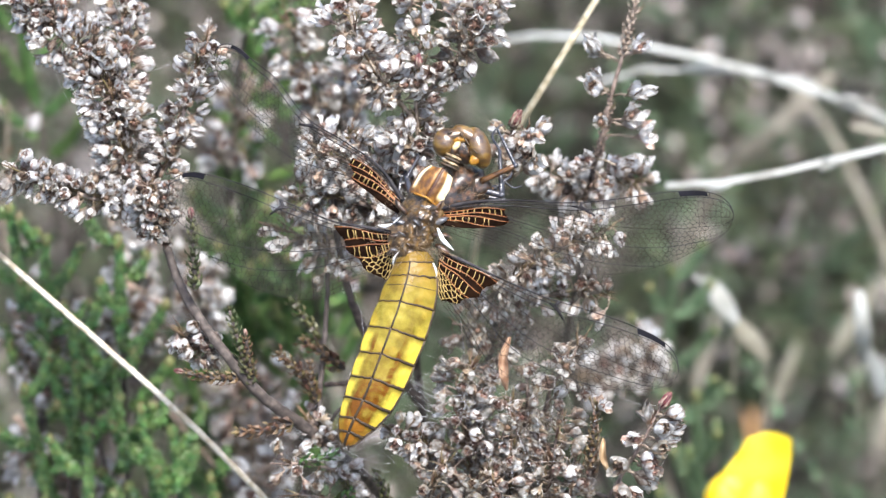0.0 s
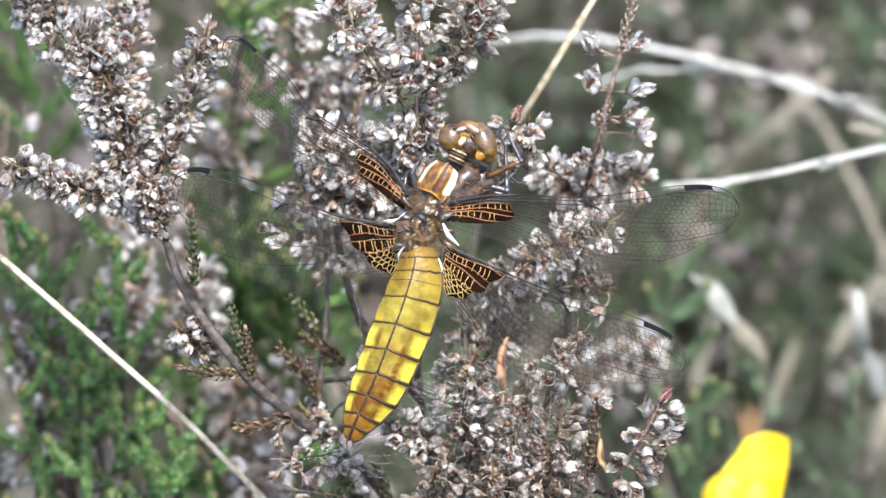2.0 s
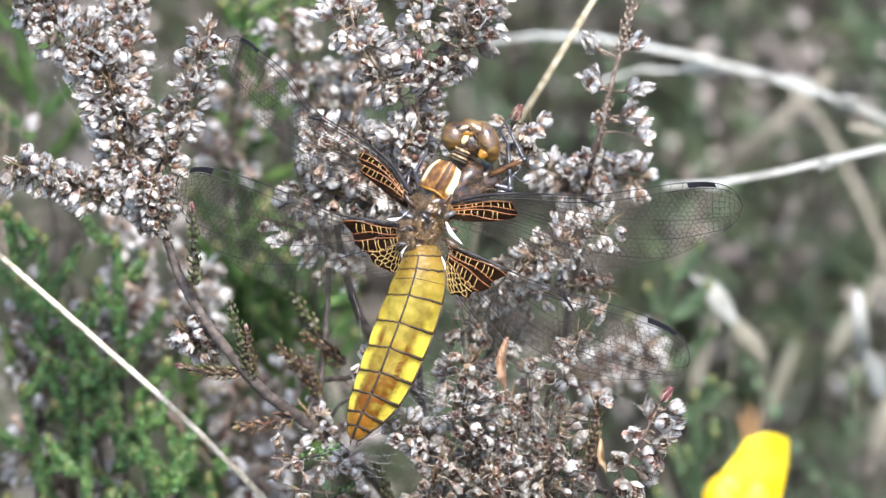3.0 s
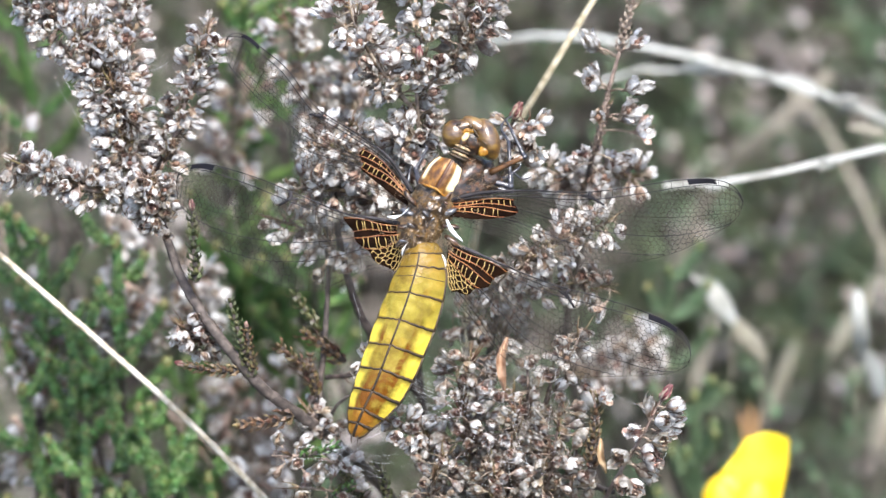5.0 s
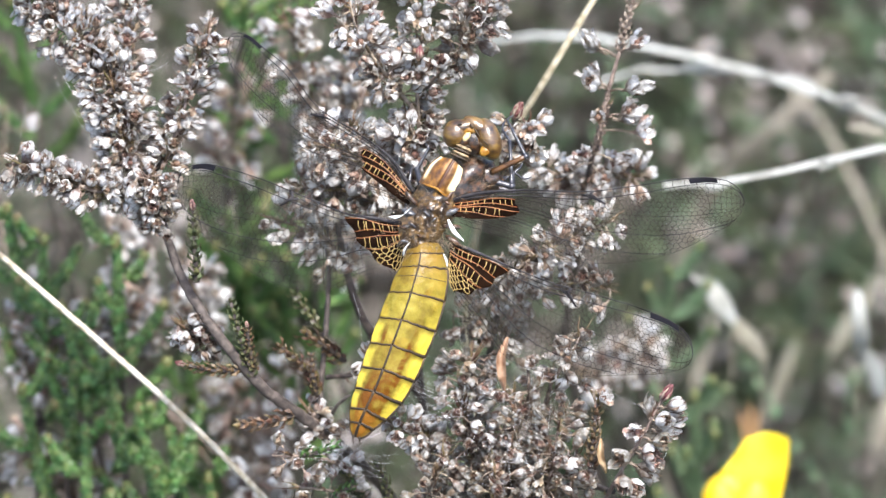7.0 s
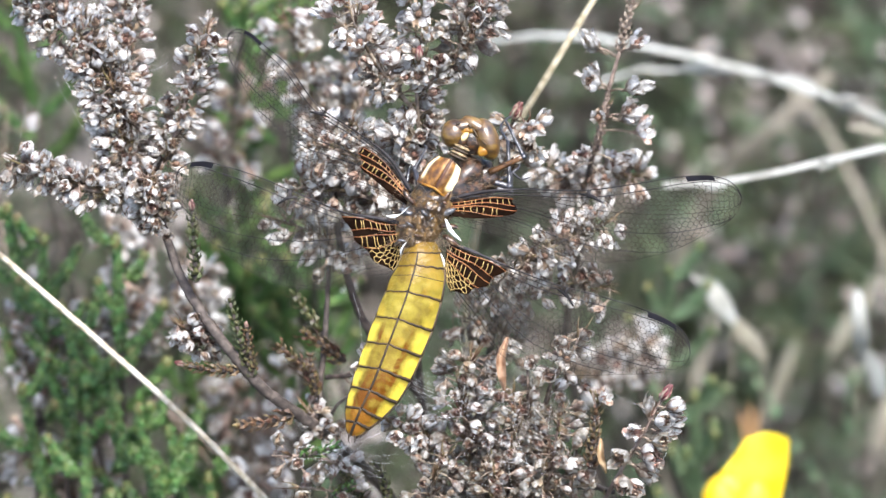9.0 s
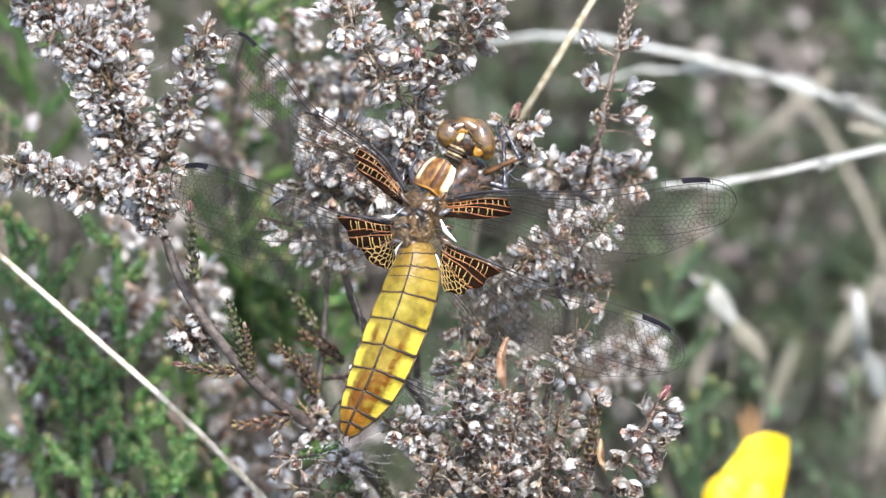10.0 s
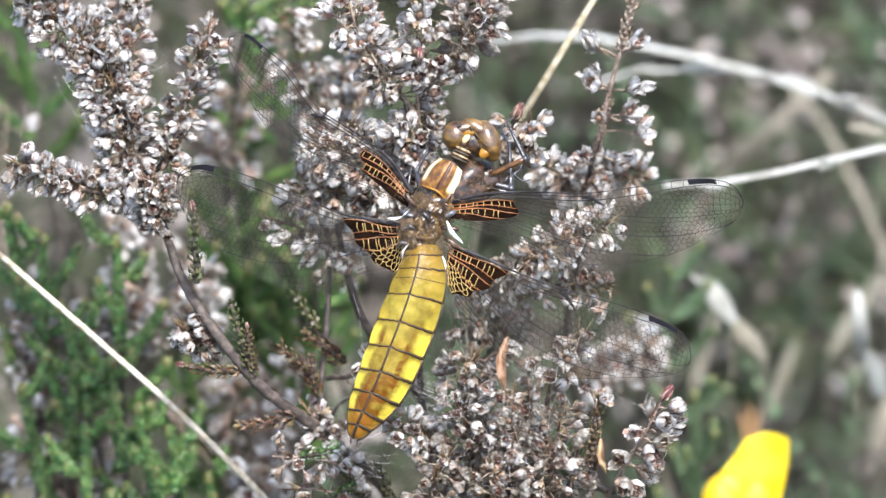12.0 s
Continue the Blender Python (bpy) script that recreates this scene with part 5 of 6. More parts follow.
bush3.spike(((-34.8, -32.5, -110), (-28.5, -31.1, -80), (-27.1, -35.3, -76)), 34, 3.4, 68, size=1.2, face=0.25)
bush3.spike(((-19.4, 1.8, -80), (-13.7, 0.1, -56), (-11.2, -4.9, -54)), 14, 2.6, 69, size=1.1, face=0.25)
bush3.spike(((-18.8, 15.2, -58), (-11.8, 21.3, -40), (-10.1, 26.2, -40)), 12, 2.4, 70, size=1.1, face=0.25)
for tip, n in (((-61, -16.8, -62), 16), ((-64.3, -11.6, -62), 12), ((-62.6, -29.4, -64), 14), ((-28.8, -35.5, -60), 22), ((-25.6, -33.5, -60), 15), ((-55, -35.2, -64), 16), ((-38.2, -4.4, -66), 26), ((-46.6, -8.6, -64), 14), ((-50, 2.5, -64), 12)):
    bush3.spike(((-47.2, -20.0, -86), (tip[0] * 0.95, tip[1] - 4.0, tip[2] - 5), tip, (tip[0] + 1.6, tip[1] + 2.6, tip[2] + 1)), n, 2.4, 640 + n, size=1.15, face=0.3, lo=0.62, warm=0.25)
bush3.spike(((-47.2, -13.8, -80), (-67.2, -2.6, -90), (-68.6, 23.1, -95)), 10, 3.4, 71, size=1.2, face=0.25, lo=0.4)

bush3.twig(((-31.6, 24.4, -80), (-31, 28, -68), (-29.6, 32, -60)), 0.45, 0.3)
bush3.shoot(((-29.6, 32, -60), (-24.5, 34.4, -60), (-18.4, 37.8, -60)), 14, 2.2, LEAF_GREEN, None, "yellow-green leafy shoot")

# ---- heath behind ----
def sprig(b, p, e, size, rng):
    """A far leafy sprig: folded pointed leaves set round a thin stem."""
    d = (e - p).normalized()
    a = d.orthogonal().normalized()
    c = d.cross(a)
    n = max(3, int((e - p).length / (size * 1.05)))
    for i in range(n):
        q = p + (e - p) * ((i + rng.random() * 0.5) / n)
        for k in range(3):
            an = 2.09 * k + 1.05 * (i % 2) + rng.uniform(-0.3, 0.3)
            o = a * math.cos(an) + c * math.sin(an)
            t = d.cross(o)
            ln, base = size * rng.uniform(0.8, 1.25), len(b.v)
            b.v += [q, q + d * ln * 0.5 + o * ln * 0.28 + t * ln * 0.24, q + d * ln + o * ln * 0.5, q + d * ln * 0.5 + o * ln * 0.28 - t * ln * 0.24]
            b.f += [(base, base + 1, base + 2), (base, base + 2, base + 3)]
            b.m += [0, 0]


def cloud_plant(seed, kind):
    """A bushy heather plant, up to 320 mm high, joined by kind of part: twigs, leaves, dried flowers. Upright along +z, in millimetres."""
    rng = random.Random(seed)
    wood, leaf, bell = Build(), Build(), Build()
    for k in range(13):
        a, lean = rng.uniform(0, 6.28), rng.uniform(0.1, 0.62)
        h = rng.uniform(150, 320)
        tip = Vector((math.cos(a) * lean * h * 0.7, math.sin(a) * lean * h * 0.7, h))
        mid = Vector((tip.x * 0.35, tip.y * 0.35, h * 0.55))
        wood.tube(curve_points([(rng.gauss(0, 4), rng.gauss(0, 4), -15), mid, tip], 10), 1.5, 0.4, 5)
        for j in range(12):
            g = rng.uniform(0.3, 1.0)
            p = mid + (tip - mid) * (g * 1.4 - 0.4)
            o = Vector((rng.gauss(0, 1), rng.gauss(0, 1), rng.uniform(0.3, 1.6))).normalized()
            ln = rng.uniform(14, 34)
            e = p + o * ln
            if rng.random() < (0.88 if kind == "green" else 0.52):
                sprig(leaf, p, e, rng.uniform(2.6, 3.6), rng)
                wood.tube([p, e], 0.4, 0.2, 3, 0, False)
            else:
                wood.tube([p, e], 0.4, 0.25, 4)
                for q in range(5):
                    c = p + o * ln * (0.35 + 0.65 * q / 5) + Vector((rng.gauss(0, 1.8), rng.gauss(0, 1.8), rng.gauss(0, 1.8)))
                    r = rng.uniform(0.9, 1.55)
                    bell.ball(c, (r, r, r * 1.2), Matrix.Rotation(rng.uniform(0, 3), 3, "X"), 5, 3, 0, 0.5)
    return wood, leaf, bell


def make_plant(seed, kind, label):
    top = new("heather_plant")
    top.empty_display_size = 0.01
    tagged(top, label, "heather", "heath plants behind")
    wood, leaf, bell = cloud_plant(seed, kind)
    leaf_mat = LEAF_FAR if seed % 2 else LEAF_BLUE
    for name, b, mat in (("twig_mass", wood, BARK), ("leaf_mass", leaf, leaf_mat), ("flower_mass", bell, PETAL_FAR)):
        if b.f:
            tagged(part(name, b, mat, top, smooth=name != "leaf_mass"), kind="stuff")
    return top


MASTERS = [make_plant(1, "green", "green heather plant with a few dried flowers"), make_plant(2, "green", "low grey-green heather plant on the heath"), make_plant(3, "dry", "brown heather plant with dried flowers"), make_plant(5, "dry", "withered heather plant with pale dried flowers"), make_plant(4, "dry", "low grey-brown heather plant, half withered")]


def scatter_heath():
    rng = random.Random(77)
    spots = []
    while len(spots) < 165:
        a, r = rng.uniform(0, 2 * math.pi), math.sqrt(rng.random())
        x, y = 0.01 + 0.31 * r * math.cos(a), 0.50 + 0.34 * r * math.sin(a)
        if y > 0.17:
            spots.append((x, y))
    while len(spots) < 265:
        a, r = rng.uniform(0, 2 * math.pi), 0.35 + 2.6 * rng.random() ** 1.3
        x, y = r * math.cos(a), 0.4 + r * math.sin(a)
        if y > 0.3 or abs(x) > 0.35 or y < -0.8:
            spots.append((x, y))
    for k, (x, y) in enumerate(spots):
        which = rng.choice((2, 0, 1, 4, 3, 0, 4, 1)) if x > 0.0 else rng.choice((0, 1, 0, 2, 3, 4))
        s = rng.uniform(0.7, 1.05)
        m = Matrix.Translation((x, y, -0.01)) @ Matrix.Rotation(rng.uniform(0, 6.28), 4, "Z")
        if k < 5:
            MASTERS[k].matrix_basis = m
            continue
        copy_thing(MASTERS[which], m)


scatter_heath()


def green_shoot_plant(root, tips, label, size, mat, seed, count=7, sink=-16, fat=0.15, splay=1.0):
    """A green heather plant with upright leafy branches that end near the given points."""
    rng = random.Random(seed)
    top = thing("heather_plant", root, label, "heather", "green heather plants")
    rt = Vector(root)
    for tip in tips:
        tip = Vector(tip)
        b = Build()
        low = tip + Vector((rng.uniform(-3, 8), -30, sink))
        c = curve_points((rt, rt * 0.45 + low * 0.55 + Vector((0, -12, -10)), low, tip), 40)
        b.tube(c, 1.0, 0.35, 6, 0)
        part("twig", b, [BARK], top, "", rt, TURN)
        f = Build()
        along = (tip - low).normalized()
        for k in range(count):
            g = (k + rng.uniform(0.1, 0.9)) / count
            p = low + (tip - low) * g ** 0.9
            o = (along * rng.uniform(0.5, 0.85) + Vector(((-1) ** k * rng.uniform(0.6, 1.0), rng.uniform(-0.1, 0.3), rng.uniform(-0.4, 0.5)))).normalized()
            ln = rng.uniform(5.0, 10.5) * (1.1 - 0.35 * g)
            end = p + o * ln + along * 1.6
            leafy(f, (p + o * 1.5, p + o * ln * 0.6, end), 6, size, rng, 1, 0.75, 1, fat, splay, 0.3)
            f.tube([p, p + o * 2.5], 0.3, 0.25, 5, 0)
            f.ball(end, (0.8, 1.0, 0.8), None, 8, 6, 2, 0.3)
        leafy(f, (low + (tip - low) * 0.45, low + (tip - low) * 0.75, tip), 18, size, rng, 1, 0.75, 1, fat, splay, 0.3)
        f.ball(tip, (0.8, 1.2, 0.8), None, 7, 5, 2, 0.3)
        tagged(part("leaf_mass", f, [BARK, mat, LEAF_TIP], top, "", rt, TURN, False), kind="stuff")
    return top


green_shoot_plant((-70, -270, -350), ((-64.7, 5.9, -57), (-59, 1.3, -55), (-48.2, 1.3, -53), (-56.1, -8.7, -53)), "green heather plant with short upright leafy shoots", 2.1, LEAF_GREEN, 5, 6, -12, 0.30, 0.6)
green_shoot_plant((-40, -290, -330), ((-62, -20.7, -53), (-54.6, -17.5, -55), (-44.8, -23.6, -51), (-49.2, -16.6, -55), (-40.4, -27.1, -55), (-52.6, -26.5, -51), (-42.4, -32.8, -53), (-34.8, -34, -59)), "bright green heather plant with crowded shoots", 2.1, LEAF_GREEN, 6, 5, -12, 0.30, 0.6)
green_shoot_plant((60, -250, -420), ((36.3, -3.5, -110), (40.4, -23.5, -110), (38.5, -32.1, -100)), "grey-green heather plant far behind", 2.6, LEAF_BLUE, 8)
green_shoot_plant((-30, -230, -420), ((-30.7, 38.2, -80), (-27.6, 37.1, -90), (-32, 15, -90), (-40.2, -17.6, -95), (-69.2, 39.9, -110), (-35.6, -22.8, -90)), "green heather plant behind the twigs", 2.4, LEAF_GREEN, 9)

green_shoot_plant((-20, -240, -430), ((-33.5, 5.5, -92), (-27.5, 8, -94), (-22.5, 3, -92), (-30.5, -3, -94), (-25, -6, -92)), "dark green heather plant deep behind the wing", 2.4, LEAF_GREEN, 12, 8)


def heath_carpet():
    """Low tufts of heather that cover the heath all round the plants, thinning out with distance."""
    rng = random.Random(31)
    b = Build()
    while len(b.f) < 90000:
        a, r = rng.uniform(0, 2 * math.pi), 0.4 + 5.6 * rng.random() ** 1.2
        x, y = r * math.cos(a), 0.45 + r * math.sin(a)
        if (x / 0.34) ** 2 + ((y - 0.5) / 0.42) ** 2 < 1 or (abs(x) < 0.28 and -0.25 < y < 0.3):
            continue
        h = rng.uniform(90, 230) * (0.75 + 0.5 * noise.noise(Vector((x * 1.3, y * 1.3, 2.0))))
        for k in range(12):
            foot = Vector((x * 1000 + rng.gauss(0, 30), y * 1000 + rng.gauss(0, 30), -30))
            lean = Vector((rng.gauss(0, 0.35), rng.gauss(0, 0.35), 1.0)).normalized()
            side = lean.orthogonal().normalized() * rng.uniform(5, 10)
            top = foot + lean * (h * rng.uniform(0.7, 1.15) + 30)
            base = len(b.v)
            b.v += [foot, (foot + top) / 2 + side, top, (foot + top) / 2 - side]
            b.f += [(base, base + 1, base + 2), (base, base + 2, base + 3)]
            b.m += [k % 3 // 2] * 2
    tagged(new("heath_carpet", b.mesh("heath_carpet", [LEAF_FAR, STRAW_DULL], smooth=False)), "low grey-green and straw-brown heather tufts over the heath", "heath", kind="stuff")


heath_carpet()


def grass(label, pts, w0, w1, mat, flat=0.35, stalk=0, spikelets=0):
    """A grass stalk or blade: an oval strip along a curve, rooted in the ground. stalk: how many of the first points belong to its thin stalk; spikelets: how many husks sit along its last third."""
    pts = [Vector(p) for p in pts]
    root = pts[0]
    top = thing("grass_stalk", root, label, "grass", "grass stalks")
    if stalk:
        t = Build()
        t.tube(curve_points(pts[:stalk + 1], 20), 0.22, 0.18, 5)
        part("stalk", t, STRAW_DULL, top, "thin dull stalk", root, TURN)
        pts = pts[stalk:]
    c = curve_points(pts, 60)
    b = Build()
    for i, p in enumerate(c):
        d = Vector(c[min(i + 1, 60)] - c[max(i - 1, 0)]).normalized()
        s = d.cross(Vector((0, 0.3, 1))).normalized()
        u = s.cross(d)
        w = w0 + (w1 - w0) * i / 60
        if stalk:
            w *= 0.15 + 0.85 * math.sin(math.pi * (0.04 + 0.9 * i / 60)) ** 0.6
        for k in range(8):
            an = math.pi * k / 4
            b.v.append(Vector(p) + s * (w * math.cos(an)) + u * (w * flat * math.sin(an) + 0.25 * w * abs(math.cos(an))))
    for i in range(60):
        for k in range(8):
            k2 = (k + 1) % 8
            b.f.append((i * 8 + k, i * 8 + k2, i * 8 + 8 + k2, i * 8 + 8 + k))
            b.m.append(0)
    part("blade", b, mat, top, "", root, TURN)
    rng = random.Random(spikelets + int(abs(pts[-1].x)))
    for k in range(spikelets):
        i = min(int(60 * (0.58 + 0.42 * (k + rng.random()) / spikelets)), 59)
        d = Vector(c[i + 1] - c[i]).normalized()
        p = Vector(c[i]) + Vector((rng.gauss(0, 0.3), rng.gauss(0, 0.75), rng.gauss(0, 0.6)))
        h = Build()
        h.ball(p, (0.6, 0.6, rng.uniform(1.6, 2.9)), (d + Vector((0, rng.uniform(-0.3, 0.3), 0.1))).to_track_quat("Z", "Y").to_matrix(), 8, 7, 0, 0.25)
        part("husk", h, mat, top, "", root, TURN)
    return top


def under(p, k=1.0):
    """The point k of the way from p straight down to the ground."""
    v = Vector(p)
    z = 420 + v.y * math.cos(radians(TILT)) + v.z * math.sin(radians(TILT))
    return v - Vector((0, math.cos(radians(TILT)), math.sin(radians(TILT)))) * (z * k)


straw = grass("straw-coloured dry grass stalk leaning over the heather", ((-20, -295, -335), (40, -160, -180), (-18.9, -43.7, -60), (-25.2, -35.6, -30), (-36.1, -24, -24), (-49.5, -11.9, -22), (-64.4, 1.3, -20)), 0.55, 0.42, STRAW, flat=0.9)
tan_stalk = grass("tan dry grass stalk rising behind the dragonfly", ((10, -270, -360), (12, -100, -170), (5.6, 5.2, -70), (11.1, 18.5, -42), (14.3, 23.7, -38), (22.3, 36.9, -34)), 0.9, 0.45, STRAW_TAN, flat=0.9)
grass("bleached arching grass blade", ((110, -240, -520), (120, -60, -330), (94.6, 10.8, -160), (74, 21.6, -140), (61.2, 25.8, -132), (48, 30.1, -130), (34.1, 33.1, -130), (20.1, 35.3, -130), (7.1, 34.4, -135)), 1.0, 0.6, STRAW_PALE, spikelets=5)
grass("bleached grass blade with thin husks beneath the arch", ((112, -240, -520), (121, -60, -330), (95.5, 9, -160), (73.1, 21.1, -134), (64.9, 24.8, -132), (56.5, 28.1, -132), (48.2, 29.6, -132), (38.8, 29.4, -132), (30.4, 29.2, -132), (23.9, 27.2, -132)), 0.8, 0.4, STRAW_PALE, spikelets=20)
grass("pale bent grass blade with thin husks", ((130, -240, -480), (135, -80, -300), (83.6, 12.6, -100), (68.4, 15.6, -84), (55.2, 12.6, -80), (43.9, 10.3, -80), (34, 9.7, -82)), 1.2, 0.5, STRAW_PALE, spikelets=18)
grass("dull old grass blade", (under((52.9, 14.7, -220)), under((52.9, 14.7, -220), 0.5), (52.9, 14.7, -220), (63.6, 25.4, -210), (70.9, 32.1, -210)), 2.0, 1.3, STRAW_DULL)
grass("dull old grass blade", (under((74.9, 14.7, -220)), under((74.9, 14.7, -220), 0.5), (74.9, 14.7, -220), (68.6, 25.2, -220), (64.4, 29.4, -220)), 1.2, 0.8, STRAW_DULL)
grass("short bleached grass blade", (under((52.4, -18, -122)), under((52.4, -18, -122), 0.5), (52.4, -18, -122), (49.6, -14.6, -122), (46.6, -11.2, -121)), 1.7, 1.5, STRAW_DULL, stalk=2)
grass("short bleached grass blade with a frayed tip", (under((47.2, -12, -119)), under((47.2, -12, -119), 0.5), (47.2, -12, -119), (45, -9, -118), (42.2, -5.2, -118)), 1.6, 2.0, STRAW_PALE, stalk=2, spikelets=5)
grass("short bleached grass blade", (under((67.6, -18.3, -120)), under((67.6, -18.3, -120), 0.5), (67.6, -18.3, -120), (66.7, -10.8, -110), (66.2, -6.7, -110)), 1.3, 1.5, STRAW_PALE, stalk=2)
grass("short bleached grass blade", (under((73.2, -24.4, -140)), under((73.2, -24.4, -140), 0.5), (73.2, -24.4, -140), (69.5, -16.7, -130)), 2.2, 1.4, STRAW_PALE, stalk=2)
grass("short bleached grass blade", (under((72, 18.9, -120)), under((72, 18.9, -120), 0.5), (72, 18.9, -120), (65.8, 19.8, -120)), 0.9, 0.7, STRAW_DULL, stalk=2)

for foot, tip, w in (((70, -19, -200), (79, -5, -200), 2.0), ((59, -31, -210), (64, -17, -205), 1.6), ((77, -36, -190), (82, -22, -190), 2.2), ((84, -8, -210), (78, 6, -210), 1.8), ((46, -26, -215), (50, -12, -215), 1.2)):
    grass("dull old grass blade", (under(foot), under(foot, 0.5), foot, tip), w, w * 0.6, STRAW_DULL, stalk=2)


def gorse_flower():
    """A yellow pea flower on a spiny stem: upright standard petal, two wings, keel, hairy calyx."""
    root = Vector((48, -262, -395))
    stem = Build()
    plant = thing("gorse_plant", root, "gorse stem with one bright yellow pea flower", "gorse")
    stem.tube(curve_points((root, (45, -150, -220), (48, -51.9, -115), (47.7, -40.7, -95)), 24), 1.4, 0.8, 7)
    for k in range(9):
        p = Vector((45, -150, -220)) + Vector((0, 8 * k, 10 * k))
        stem.tube([p, p + Vector((8 * (-1) ** k, 5, 4))], 0.6, 0.08, 5)
    part("stem", stem, LEAF_BLUE, plant, "spiny green stem", root, TURN)
    c = Vector((47.1, -36.5, -92))
    std = Build()

    def standard(i, j):
        x, y = -1 + 2 * i, j
        wid = 7.4 * (0.75 + 0.30 * y - 0.12 * y * y) * (1 - (0.38 if x < 0 else 0.10) * y ** 4)
        wid *= (1.22 - 0.42 * y) if x < 0 else (0.93 - 0.05 * y)
        lobe = -1.4 * math.exp(-(x / 0.2) ** 2) * y
        return c + Vector((-0.2 + x * wid + 1.6 * y, -5.5 + 13.2 * y * (1 - (0.36 if x < 0 else 0.14) * x * x * y) + lobe * 0.4 + (1.1 if x > 0 else -1.1) * abs(x) * y, -2.5 * (1 - x * x) + 1.0 * y))
    std.sheet(standard, 16, 12)
    part("standard_petal", std, GORSE, plant, "bright yellow upright petal", root, TURN)
    for s in (-1, 1):
        w = Build()
        w.ball(c + Vector((s * 2.2 - 1.2, -4.0, 1.5)), (2.6, 4.6, 1.2), Matrix.Rotation(-s * 0.25, 3, "Z"), 14, 10, 0, 0.15)
        part("wing_petal", w, GORSE, plant, "yellow side petal", root, TURN)
    k = Build()
    k.ball(c + Vector((-3.6, -2.4, -0.5)), (3.0, 4.2, 1.4), Matrix.Rotation(-0.4, 3, "Z"), 14, 10, 0, 0.1)
    part("keel_petal", k, GORSE, plant, "yellow keel petal", root, TURN)
    for dx, lean, tall in ((-1.0, 0.16, 3.6), (0.2, 0.02, 4.7), (1.2, -0.14, 3.9)):
        cal = Build()
        cal.ball(c + Vector((4.1 + dx, 6.0, -48)), (0.62, tall, 0.6), Matrix.Rotation(lean, 3, "Z"), 10, 9, 0, 0.2)
        part("calyx_lobe", cal, GORSE_CALYX, plant, "ochre hairy calyx lobe", root, TURN)


gorse_flower()


# ---- small things caught in the heather ----
def dry_leaf(c, pts, w, label):
    c = Vector(c)
    top = thing("dry_leaf", c, label, "leaf", "dry leaves")
    b = Build()
    line = curve_points(pts, 16)
    for lift in (0.0, -0.12):
        b.sheet(lambda a, e: Vector(line[int(round(a * 16))]) + Vector((w * (e - 0.5) * 2 * math.sin(math.pi * (0.06 + 0.9 * a)) ** 0.7, 0, lift + 2.0 * w * (2 * e - 1) ** 2 * math.sin(4 * a + 0.3) + 0.25 * math.sin(9 * a))), 16, 6)
    part("blade", b, DRY_LEAF, top, "", c, TURN)


dry_leaf((8.4, -19.4, -6), ((8.8, -12, -5), (7.9, -14.6, -4), (8, -17, -4), (8.4, -19.4, -6)), 0.66, "curled tan dry leaf caught in heather")
dry_leaf((22.3, -30.7, -6), ((21.6, -25.9, -6), (21.5, -28.1, -5), (22.3, -30.7, -6)), 0.5, "narrow tan dry leaf caught in heather")


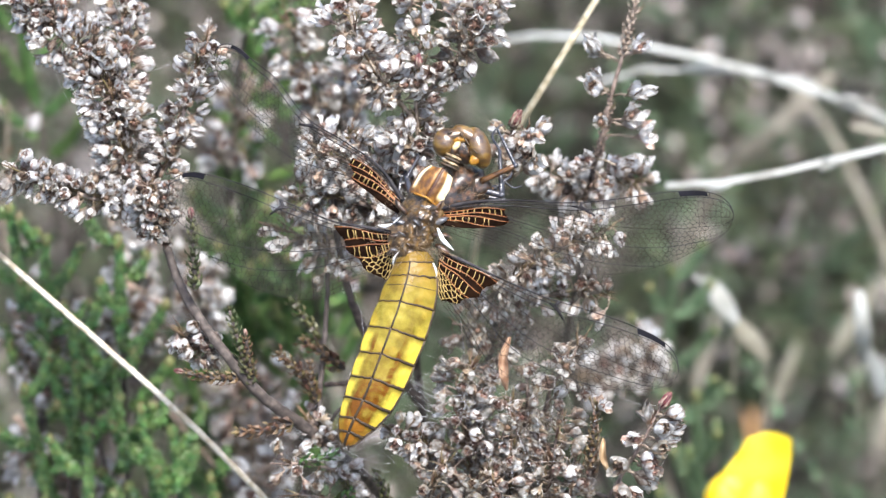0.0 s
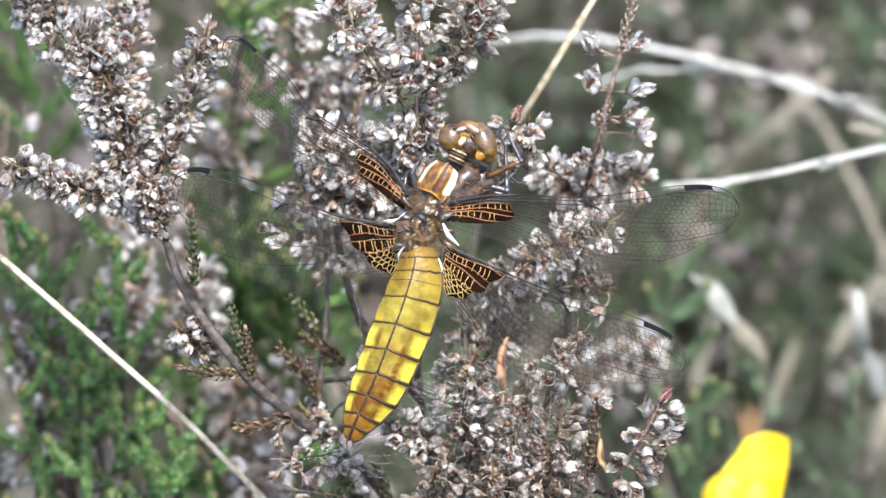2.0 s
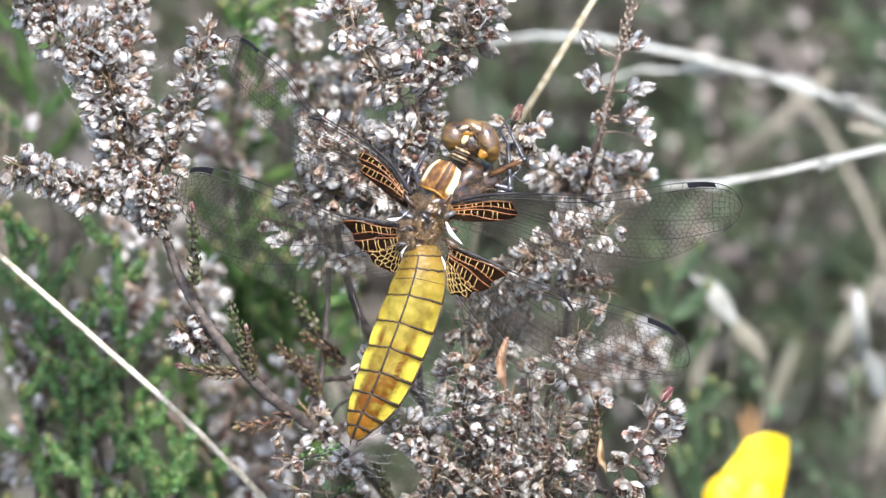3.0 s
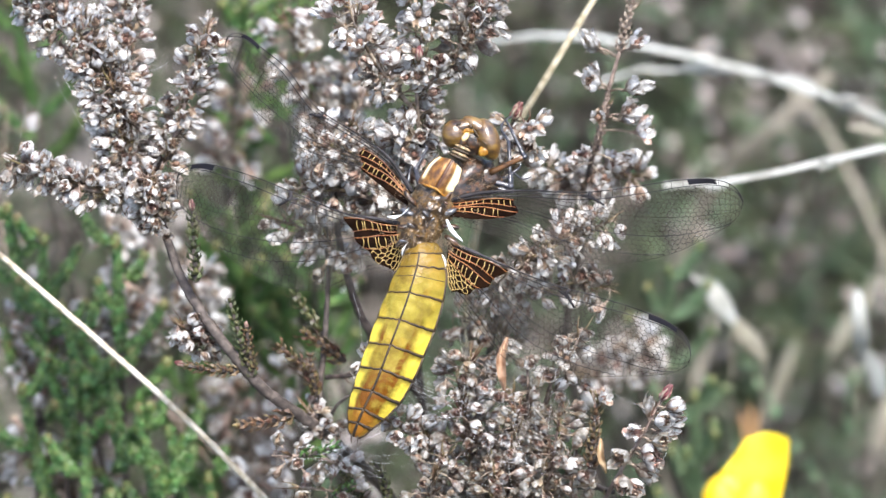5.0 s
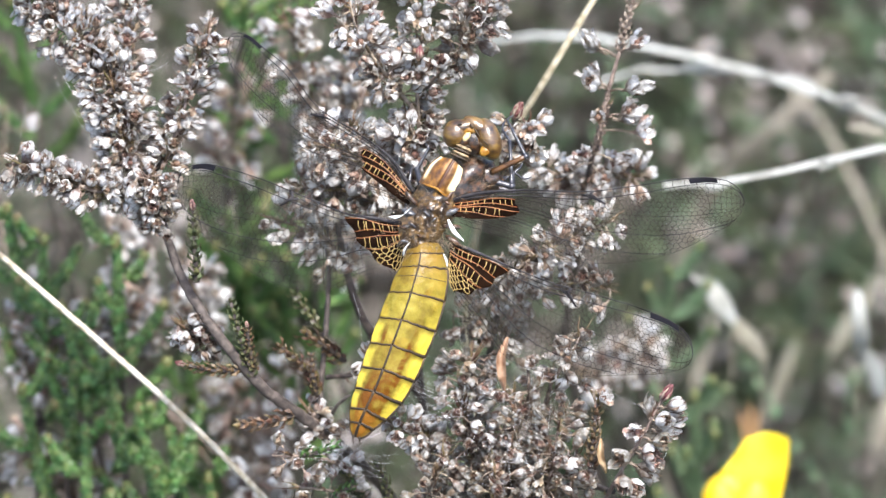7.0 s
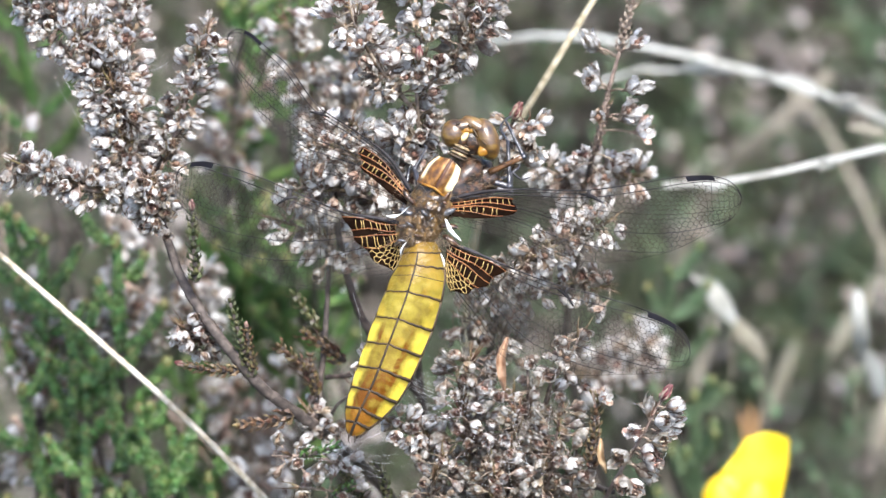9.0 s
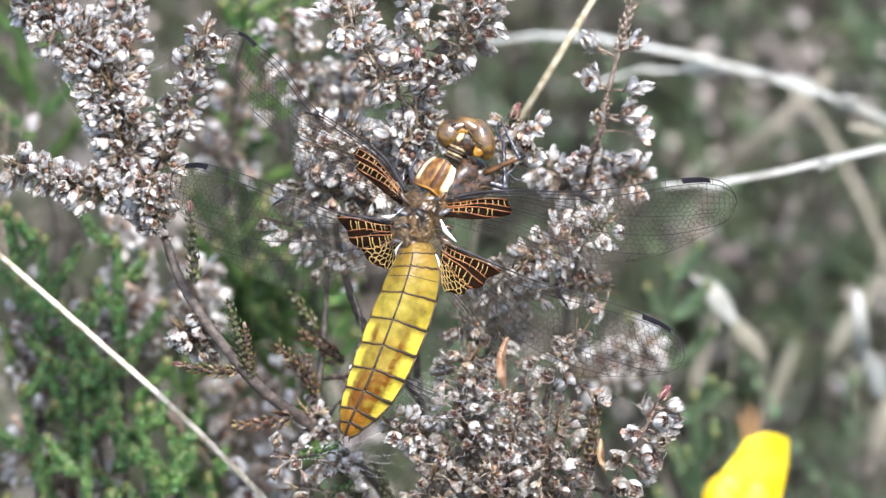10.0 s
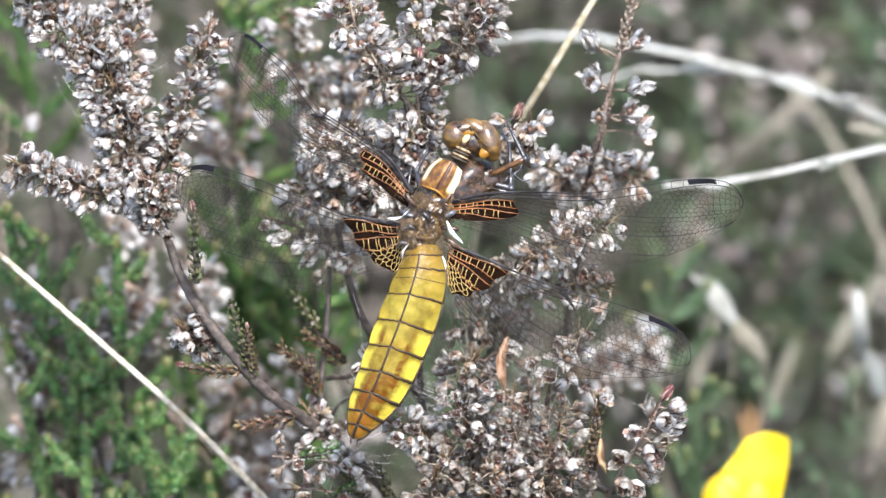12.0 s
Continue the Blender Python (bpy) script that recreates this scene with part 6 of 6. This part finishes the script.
def spider_web():
    """Stray silk strung between the flower spikes."""
    rng = random.Random(9)
    root = Vector((-1.9, -24.7, -8))
    web = thing("spider_web", root, "torn fine spider silk strung between flower spikes", "spider web")

    def strand(p, q, sag, r, n=10):
        p, q = Vector(p), Vector(q)
        b = Build()
        b.tube([p + (q - p) * (k / n) + Vector((0, -sag * 4 * (k / n) * (1 - k / n), 0)) for k in range(n + 1)], r, r, 4)
        part("strand", b, SILK, web, "", root, TURN)
    pairs = (((-19.2, -28.7, -6), (-6.5, -25.4, -5)), ((-17.3, -28.2, -6), (-8.4, -25, -5)), ((-8.6, -25.4, -5), (-0.3, -27.7, -5)), ((-0.3, -27.7, -5), (5.1, -26.9, -5)), ((-4.9, -17.8, -4), (2.4, -20, -6)), ((-4.5, -18.4, -4), (1.2, -21.6, -6)), ((-5.3, -19.2, -4), (0.5, -23.1, -6)), ((-4.2, -19.2, -4), (3.6, -19.2, -6)), ((-6.5, -21.5, -5), (0.5, -23.5, -6)), ((-14.2, -27, -6), (-7.3, -29.3, -6)), ((8.2, -19.2, -5), (9.3, -32.3, -5)), ((8.6, -21.5, -5), (13.6, -33.8, -4)), ((10.9, -16.1, -5), (23.7, -20, -6)), ((23.7, -20, -6), (30.5, -20.9, -4)), ((-11.6, -8.1, -8), (-10.8, -13.9, -8)), ((-12.3, -6.1, -8), (-11.2, -9.2, -8)), ((-41.5, 25.9, -4), (-37.3, 25.1, -4)), ((-41.1, 24.3, -4), (-37.4, 25.5, -4)), ((-53.1, 24, -4), (-49.3, 17.8, -5)), ((-52.7, 25.5, -4), (-49.7, 20.5, -5)), ((-57.3, 19.5, -8), (-58.1, 14.8, -8)), ((-50.9, 20.1, -5), (-48.2, 16.3, -5)), ((32, -20, -4), (32.7, -22.6, -4)), ((25.9, -33.9, -5), (30.5, -27.7, -4)), ((0.5, 22.5, -6), (1.2, 24.4, -6)))
    for p, q in pairs:
        strand(p, q, rng.uniform(0.2, 1.2), rng.uniform(0.006, 0.010))
    for mid, wide, n in ((Vector((-12.7, -27.7, -6)), 6, 14), (Vector((-0.7, -20.8, -6)), 5, 24)):
        for k in range(n):
            c = mid + Vector((rng.gauss(0, wide * 0.5), rng.gauss(0, 2.2), rng.uniform(-1.5, 1.5)))
            way = Vector((rng.uniform(0.7, 1.4), rng.gauss(-0.1, 0.35), rng.gauss(0, 0.1))) * wide * 0.6
            strand(c - way, c + way, rng.uniform(0.1, 0.6), rng.uniform(0.0045, 0.0075))
    for k in range(48):
        c = Vector((8.2, -23, -3)) + Vector((rng.gauss(0, 5), rng.gauss(0, 6), rng.uniform(-2, 2)))
        strand(c, c + Vector((rng.gauss(0, 4), rng.gauss(0, 4), rng.gauss(0, 1))), rng.uniform(0.1, 0.6), rng.uniform(0.004, 0.007))


spider_web()


# ---- what moves: the wind sways the heather, and the dragonfly with it ----
def sway(top, rows):
    home = top.matrix_basis.copy()
    walk(top, [(t, Matrix.Translation(TURN @ Vector((u, v, 0)) * 0.001) @ home) for t, u, v in rows])


def motions():
    sway(bush.top, ((0, -0.41, -1.05), (0.5, -0.46, -0.82), (1, -0.11, -0.70), (1.5, 0.03, -0.59), (2, -0.11, -0.47), (2.5, 0, -0.38), (3, 0, -0.33), (4, 0, -0.14), (5, 0, 0), (6, 0, 0), (7, 0.08, 0), (9, 0, 0), (9.5, 0, -0.08), (10, -0.22, -0.12), (10.5, -0.2, -0.24), (11, -0.1, -0.33), (11.5, 0, -0.25), (12, 0.11, -0.13)))
    sway(bush2.top, ((0, 0.04, -0.70), (0.5, -0.1, -0.50), (1, 0.0, -0.47), (1.5, 0.16, -0.43), (2, 0.1, -0.35), (2.5, 0.03, -0.26), (3, 0.06, -0.24), (4, 0.02, -0.1), (5, 0, 0), (7, 0, 0), (9, 0, 0), (9.5, -0.08, -0.02), (10, -0.1, -0.11), (10.5, -0.07, -0.2), (11, 0, -0.22), (11.5, 0.02, -0.12), (12, 0.1, -0.1)))
    for stalk in (straw, tan_stalk):
        sway(stalk, ((0, -0.1, -0.27), (1, -0.05, -0.2), (2, -0.12, -0.16), (3, -0.06, -0.1), (5, 0, 0), (9, 0, 0), (10, -0.1, -0.02), (11, -0.1, -0.03), (12, 0, 0)))
    # dragonfly: shift along u and v, turn in the plane, and how far each wing swings on its hinge
    rows = ((0, -1.47, -1.19, 0.08, 0.8, -0.1, -1.0, -1.86), (0.5, -1.56, -0.72, -0.7, 0.97, 0.38, -0.44, -0.91), (1, -0.72, -0.69, -0.26, 0.74, 0.54, -0.53, -0.84), (1.5, -0.19, -0.59, -0.06, 0.53, 0.45, -0.52, -0.88), (2, -0.43, -0.54, -0.12, 0.09, 0.03, -0.54, -0.92), (2.5, -0.13, -0.48, 0.1, 0.07, -0.08, -0.7, -1.0), (3, -0.01, -0.35, 0, 0.45, 0.25, -0.35, -0.4), (4, 0.03, -0.14, 0.05, 0.25, 0.1, -0.33, -0.3), (5, 0.06, 0, 0.06, 0.11, -0.08, -0.25, -0.2), (5.5, 0, 0, 0, 0, 0, 0, 0), (6, 0.14, 0, 0.1, -0.1, -0.1, -0.1, -0.05), (6.5, 0.11, 0, 0, 0.15, 0.1, 0.05, 0.15), (7, 0.25, 0, 0.2, -0.1, -0.15, -0.15, 0), (8, 0.1, 0.04, -0.1, -0.35, -0.15, 0.35, 0.4), (9, -0.1, 0.06, -0.3, -0.6, -0.16, 0.75, 0.65), (9.5, -0.1, -0.08, 0, -0.6, -0.25, 0.3, 0.25), (10, -0.75, 0, -0.5, -0.2, 0.3, 0.6, 0.35), (10.5, -0.83, -0.09, -0.35, -0.35, 0.3, 0.3, -0.1), (11, -0.52, -0.43, -0.36, 0.1, 0.1, 0.3, 0), (11.5, -0.1, -0.35, -0.07, -0.5, -0.1, 0.1, 0), (12, 0.1, -0.24, -0.15, -0.48, 0, 0.35, 0.1))
    home = DRAGONFLY.matrix_basis.copy()
    walk(DRAGONFLY, [(r[0], home @ Matrix.Translation(Vector((r[1], r[2], 0)) * 0.001) @ pose(0, 0, 0, 0, 0, r[3])) for r in rows])
    for k, wing in enumerate(WINGS):
        rest = wing.matrix_basis.copy()
        walk(wing, [(r[0], rest @ pose(0, 0, 0, 0, 0, r[4 + k])) for r in rows])


motions()
